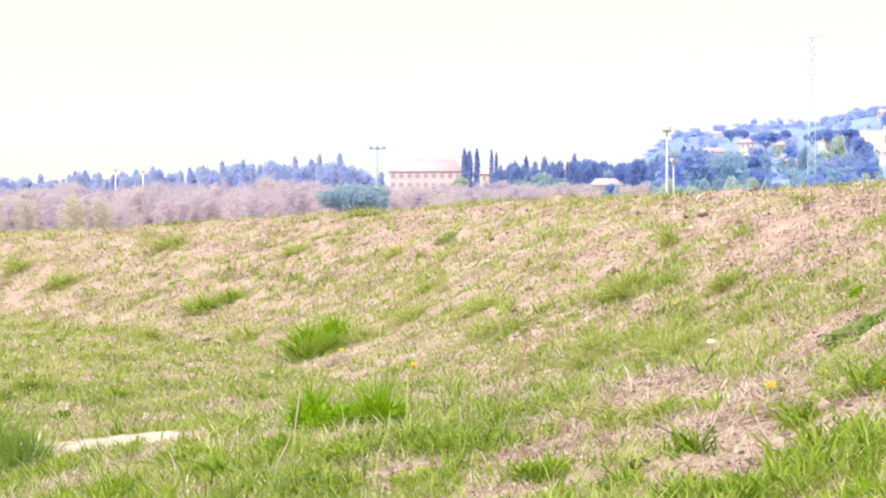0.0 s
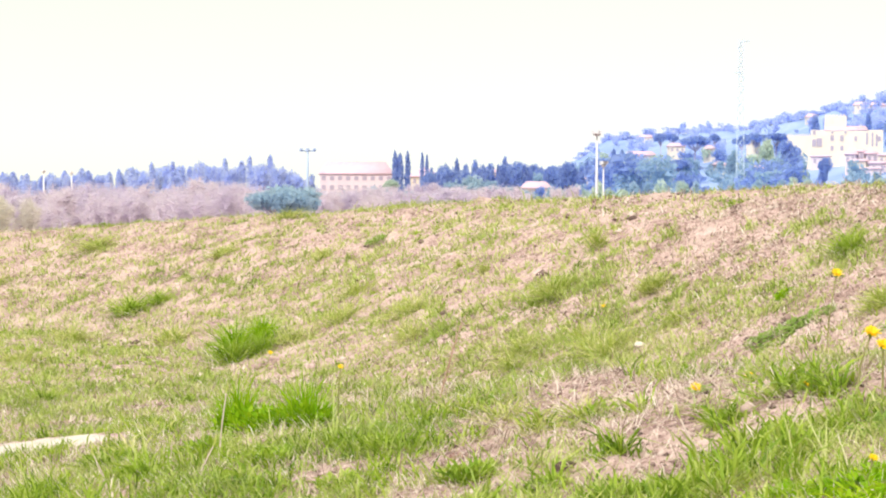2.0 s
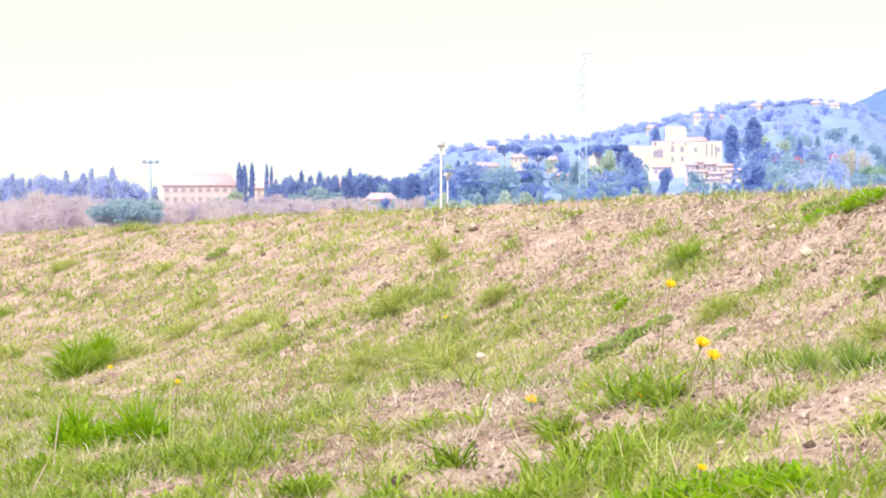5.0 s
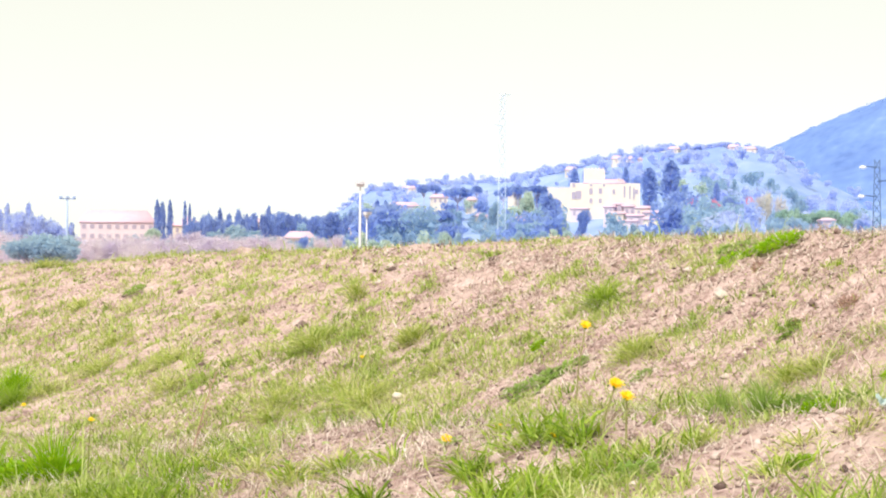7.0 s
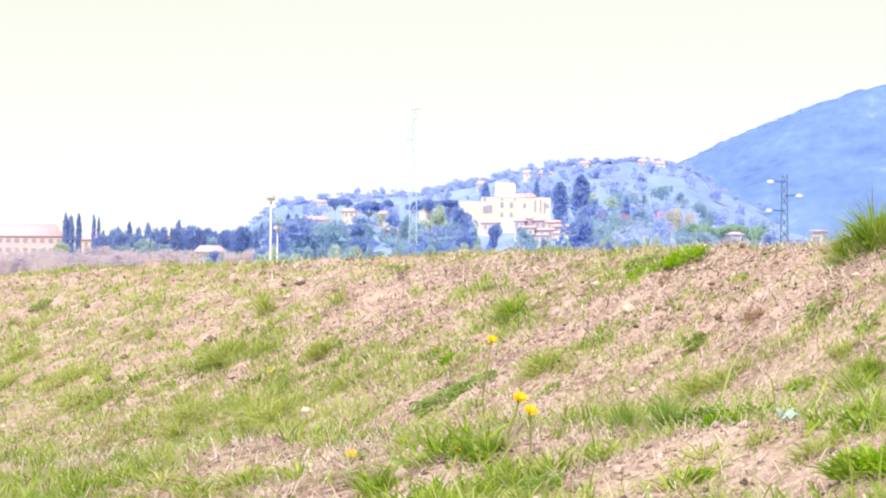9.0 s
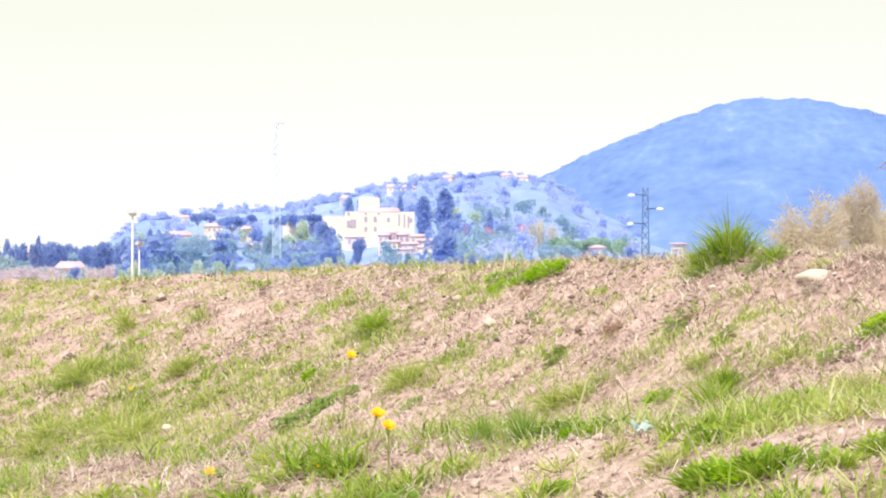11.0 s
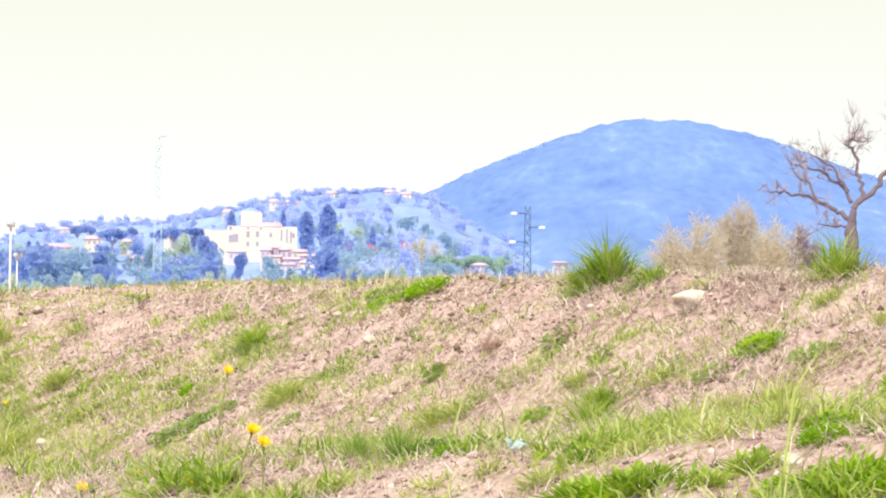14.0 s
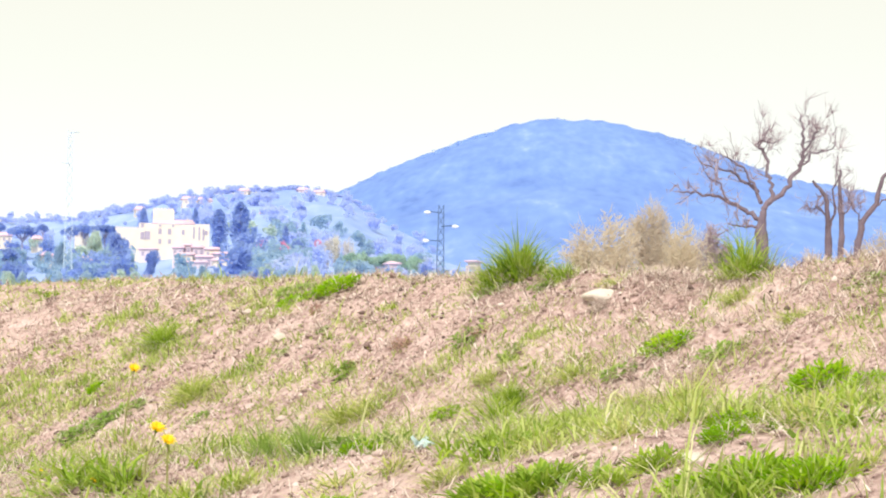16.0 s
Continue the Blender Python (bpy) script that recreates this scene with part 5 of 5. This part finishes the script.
for k in range(150):
    x, y, r = (float(q[0]) for q in scatter(SOW, 1, 2.8, 7.5))
    s_, d_ = (float(q) for q in along(x, y))
    if d_ > 1.6 and greenness(np.array([x]), np.array([y]))[0] > 0.3:
        kind = ("broad", "wisp", "wisp", "tuft", "leaves", "lush", "herb")[SOW.randint(7)]
        size = SOW.uniform(0.08, 0.18)
        plant(kind, x, y, size, size * SOW.uniform(0.45, 0.8), "small green clump among short grass", "weed" if kind in ("leaves", "herb") else "grass tuft", "small clumps in the grass")
for x, y, w, h in DRY_TUFTS:
    plant("dry", x, y, w, h, "withered straw-coloured grass tuft on bare soil", "grass tuft", "grass tufts")
for x, y, w, h in RED_WEEDS:
    plant("red", x, y, w, h, "reddish-brown withered weed on bare soil", "weed", "weeds")
for x, y, w, h in NEAR_LEAVES:
    plant("leaves", x, y, w * 0.9, h * 1.0, "clump of broad upright green leaves beside bare soil", "weed", "leafy weeds close by")
for x, y, w, h in NEAR_TUFTS:
    plant("broad", x, y, w * 1.25, h * 1.25, "fresh tuft of broad leaning grass blades", "grass tuft", "grass tufts close by")
for x, y, w, h in NEAR_WISPS:
    plant("wisp", x, y, w * 1.2, h * 1.15, "thin yellowing grass tuft with long bent blades", "grass tuft", "grass tufts close by")
for x, y, w, h in ((0.92, 3.48, 0.16, 0.1), (1.0, 3.38, 0.15, 0.1), (1.08, 3.3, 0.15, 0.1), (0.84, 3.62, 0.14, 0.09), (1.0, 3.62, 0.16, 0.1), (1.1, 3.5, 0.15, 0.09), (0.9, 3.35, 0.14, 0.08), (1.73, 2.63, 0.15, 0.1), (1.77, 2.53, 0.15, 0.1), (1.68, 2.74, 0.13, 0.09), (1.53, 3.1, 0.13, 0.08)):
    plant("verdant", x, y, w, h, "dense bright-green leafy clump beside bare soil", "weed", "leafy weeds close by")
plant("red", 0.26, 5.56, 0.06, 0.07, "dark red small weed on bare soil", "weed", "weeds")

for kind, x, y, w, h in (("vivid", -0.50, 7.4, 0.24, 0.27), ("vivid", -0.24, 7.0, 0.24, 0.28), ("rank", -0.50, 7.3, 0.2, 0.24), ("rank", -0.42, 7.15, 0.22, 0.25), ("rank", -0.33, 7.05, 0.22, 0.25), ("rank", -0.23, 6.95, 0.2, 0.25), ("vivid", -1.28, 18.1, 0.55, 0.44), ("vivid", -1.05, 18.4, 0.42, 0.34), ("dark", 1.62, 4.62, 0.15, 0.15), ("dark", 1.55, 4.75, 0.14, 0.13), ("herb", 1.7, 4.55, 0.2, 0.11), ("herb", 1.8, 4.5, 0.2, 0.11), ("herb", 1.88, 4.42, 0.16, 0.09), ("herb", -0.08, 6.9, 0.15, 0.1), ("herb", 0.02, 6.35, 0.2, 0.12)):
    plant(kind, x, y, w, h, "broad lush bright-green clump standing out of the grass" if kind in ("vivid", "rank") else "dark green leafy weed beside bare soil", "grass tuft" if kind in ("vivid", "dark") else "weed", "lush clumps below the bank")
for x, y, w, h in ((-2.36, 10.95, 0.36, 0.34), (-2.55, 11.05, 0.4, 0.42), (-2.75, 11.2, 0.4, 0.42), (-2.62, 11.3, 0.36, 0.4), (-2.9, 11.5, 0.4, 0.42), (-2.45, 10.85, 0.3, 0.26)):
    plant("dark", x, y, w, h, "dark bluish-green grass clump beside the path", "grass tuft", "grass tufts")


# ---- flowers ----
def flower(x, y, up, size, leaves=True, lean=0.15, petal=PETAL, say="yellow dandelion in flower on a thin stem"):
    """A dandelion at (x, y), its head at the height up in the world."""
    rng = np.random.RandomState(int(1000 * x + 77 * y) % 9999)
    z = float(land(x, y))
    tall = max(up - z, 0.02)
    thing = new("dandelion")
    top = (lean * tall, -0.2 * tall, tall)
    piece("stem", *tube([(0, 0, -0.01), (lean * tall * 0.3, -0.05 * tall, tall * 0.55), top], [0.003, 0.0026, 0.0022], 6), STEM, thing)
    n = 46
    a = np.linspace(0, 6.283 * 4, n) + rng.normal(0, 0.1, n)
    out = np.linspace(1.0, 0.3, n)
    lift = np.linspace(0.12, 0.75, n)
    way = np.stack([np.cos(a) * np.cos(lift), np.sin(a) * np.cos(lift), np.sin(lift)], 1) * (size / 2 * (0.45 + 0.55 * out) * rng.uniform(0.85, 1.1, n))[:, None]
    side = np.stack([-np.sin(a), np.cos(a), np.zeros(n)], 1) * size * 0.055
    c = np.zeros((n, 3))
    v = np.stack([c, way * 0.6 + side, way + side * 0.6, way - side * 0.6, way * 0.6 - side], 1)
    f = np.array([(0, 1, 4), (1, 2, 4), (2, 3, 4)])[None] + 5 * np.arange(n)[:, None, None]
    v = v.reshape(-1, 3)
    head = piece("flower_head", [tuple(p) for p in v], f.reshape(-1, 3), petal, thing, "yellow flower head of many rays")
    head.matrix_basis = pose(*top, 42, 8, 0)
    piece("calyx", *tube([(0, 0, -0.35 * size), (0, 0, -0.15 * size), (0, 0, 0.02 * size)], [0.05 * size, 0.17 * size, 0.2 * size], 8), HERB, head)
    if leaves:
        k = 9
        b = rng.uniform(0, 6.283, k)
        v, f = [], []
        for i in range(k):
            long, wide = rng.uniform(0.06, 0.11), rng.uniform(0.008, 0.014)
            w, q = np.array([math.cos(b[i]), math.sin(b[i]), 0.35]), np.array([-math.sin(b[i]), math.cos(b[i]), 0])
            o = len(v)
            v += [w * 0, w * long * 0.4 + q * wide * 0.6, w * long * 0.75 + q * wide, w * long * np.array([1, 1, 0.6]), w * long * 0.75 - q * wide, w * long * 0.4 - q * wide * 0.6]
            f += [(o, o + 1, o + 5), (o + 1, o + 2, o + 5), (o + 2, o + 4, o + 5), (o + 2, o + 3, o + 4)]
        piece("foliage", np.array(v), f, HERB, thing)
    thing.matrix_basis = pose(x, y, z)
    return tagged(thing, say, "dandelion", "dandelions on the bank")


flower(1.19, 4.61, 1.172, 0.046)
flower(1.24, 4.55, 1.145, 0.042, False, -0.05)
flower(1.08, 5.38, 0.95, 0.036)
flower(0.915, 5.33, 0.862, 0.040)
flower(1.525, 6.32, 1.247, 0.046, True, 0.05, say="tall yellow hawkbit flower on a long stem")
flower(1.12, 4.86, 1.00, 0.022)
flower(0.96, 3.62, 1.00, 0.022)
flower(2.25, 3.72, 1.22, 0.020)
flower(-0.12, 7.05, 0.87, 0.026, True, 0.05, say="orange-yellow flower head on a tall weed")
flower(1.78, 14.6, 0.6, 0.05, False)
flower(-0.9, 16.4, 0.15, 0.05, False)

# ---- stones and litter ----
def stone(x, y, size, seed, say, sink=0.3):
    bm = bmesh.new()
    bmesh.ops.create_icosphere(bm, subdivisions=3, radius=1.0)
    off = Vector((seed * 3.1, seed * 1.7, 0))
    for v in bm.verts:
        n = v.co.normalized()
        v.co = n * (1 + 0.35 * noise.noise(n * 1.2 + off) + 0.12 * noise.noise(n * 3 + off))
        v.co = Vector((v.co.x * size[0] / 2, v.co.y * size[1] / 2, v.co.z * size[2] / 2))
    ob = part("stone", bm, STONE)
    ob.data.polygons.foreach_set("use_smooth", np.ones(len(ob.data.polygons), bool))
    ob.matrix_basis = pose(x, y, float(land(x, y)) + size[2] * (0.5 - sink), 6, 0, seed * 14)
    return tagged(ob, say, "stone", "stones on the bank")


stone(4.56, 8.74, (0.25, 0.19, 0.085), 1, "pale rounded stone half sunk in the bank's soil", 0.62)
stone(3.60, 11.24, (0.10, 0.08, 0.05), 2, "small white stone lying on bare soil")
stone(1.80, 2.95, (0.10, 0.06, 0.022), 3, "flat pale stone lying on bare soil", 0.6)
stone(1.86, 13.15, (0.10, 0.07, 0.06), 4, "small pinkish stone in thin grass")
for k in range(16):
    x, y, r = scatter(SOW, 1, 8.0, 16)
    if greenness(x, y)[0] < 0.45:
        w = SOW.uniform(0.015, 0.035)
        stone(float(x[0]), float(y[0]), (w, w * 0.8, w * 0.5), k + 5, "small pale pebble on bare soil")

rng = np.random.RandomState(8)
dead = new("dead_stalk")
stalk = [(0, 0, 0), (0.02, 0, 0.09), (0.05, 0.01, 0.2), (0.09, 0.0, 0.33)]
piece("stem", *tube(stalk, [0.0035, 0.003, 0.0025, 0.0012], 5), RED_HERB, dead)
for k in range(5):
    h = 0.3 + 0.14 * k
    foot = Vector((0.09 * h, 0, 0.33 * h))
    piece("side_shoot", *tube([foot, foot + Vector((rng.uniform(-0.05, 0.06), rng.uniform(-0.03, 0.03), rng.uniform(0.05, 0.1)))], [0.0018, 0.0008], 4), RED_HERB, dead)
dead.matrix_basis = pose(0.25, 7.0, float(land(0.25, 7.0)) - 0.01)
tagged(dead, "thin dry brown stalk standing in the grass", "stalk")

# pale dry seed stalks standing out of the grass
for x, y, tall, lean in ((-0.51, 6.43, 0.24, 0.01), (-0.53, 5.85, 0.12, 0.02), (-0.84, 6.16, 0.12, -0.02), (0.93, 4.25, 0.11, 0.02), (0.76, 4.3, 0.12, -0.02)):
    stalk = new("seed_stalk")
    piece("stem", *tube([(0, 0, -0.01), (lean, 0, tall * 0.5), (lean * 2.5, 0.01, tall)], [0.0035, 0.003, 0.0022], 5), STRAW, stalk)
    piece("seed_head", *tube([(lean * 2.5, 0.01, tall), (lean * 2.8, 0.01, tall + 0.015), (lean * 3, 0.01, tall + 0.035)], [0.002, 0.004, 0.001], 5), TUFT, stalk)
    stalk.matrix_basis = pose(x, y, float(land(x, y)))
    tagged(stalk, "pale dry seed stalk standing out of the grass", "stalk", "seed stalks")

# a scrap of pale plastic sheet in the grass
bm = bmesh.new()
bmesh.ops.create_grid(bm, x_segments=12, y_segments=9, size=0.5)
for v in bm.verts:
    q = Vector((v.co.x * 4, v.co.y * 4, 2.0))
    v.co = Vector((v.co.x * 0.05 + 0.008 * noise.noise(q), v.co.y * 0.035 + 0.008 * noise.noise(q + Vector((5, 0, 0))), 0.015 + 0.022 * noise.noise(q * 0.8)))
bmesh.ops.solidify(bm, geom=bm.faces[:], thickness=0.001)
scrap = part("plastic_scrap", bm, surface("pale plastic", [(0.3, (0.34, 0.46, 0.46)), (0.7, (0.46, 0.56, 0.56))], 0.05, 0.4))
scrap.matrix_basis = pose(1.72, 4.08, float(land(1.72, 4.08)) + 0.004, 12, 0, 30)
tagged(scrap, "crumpled scrap of pale bluish plastic in the grass", "litter")
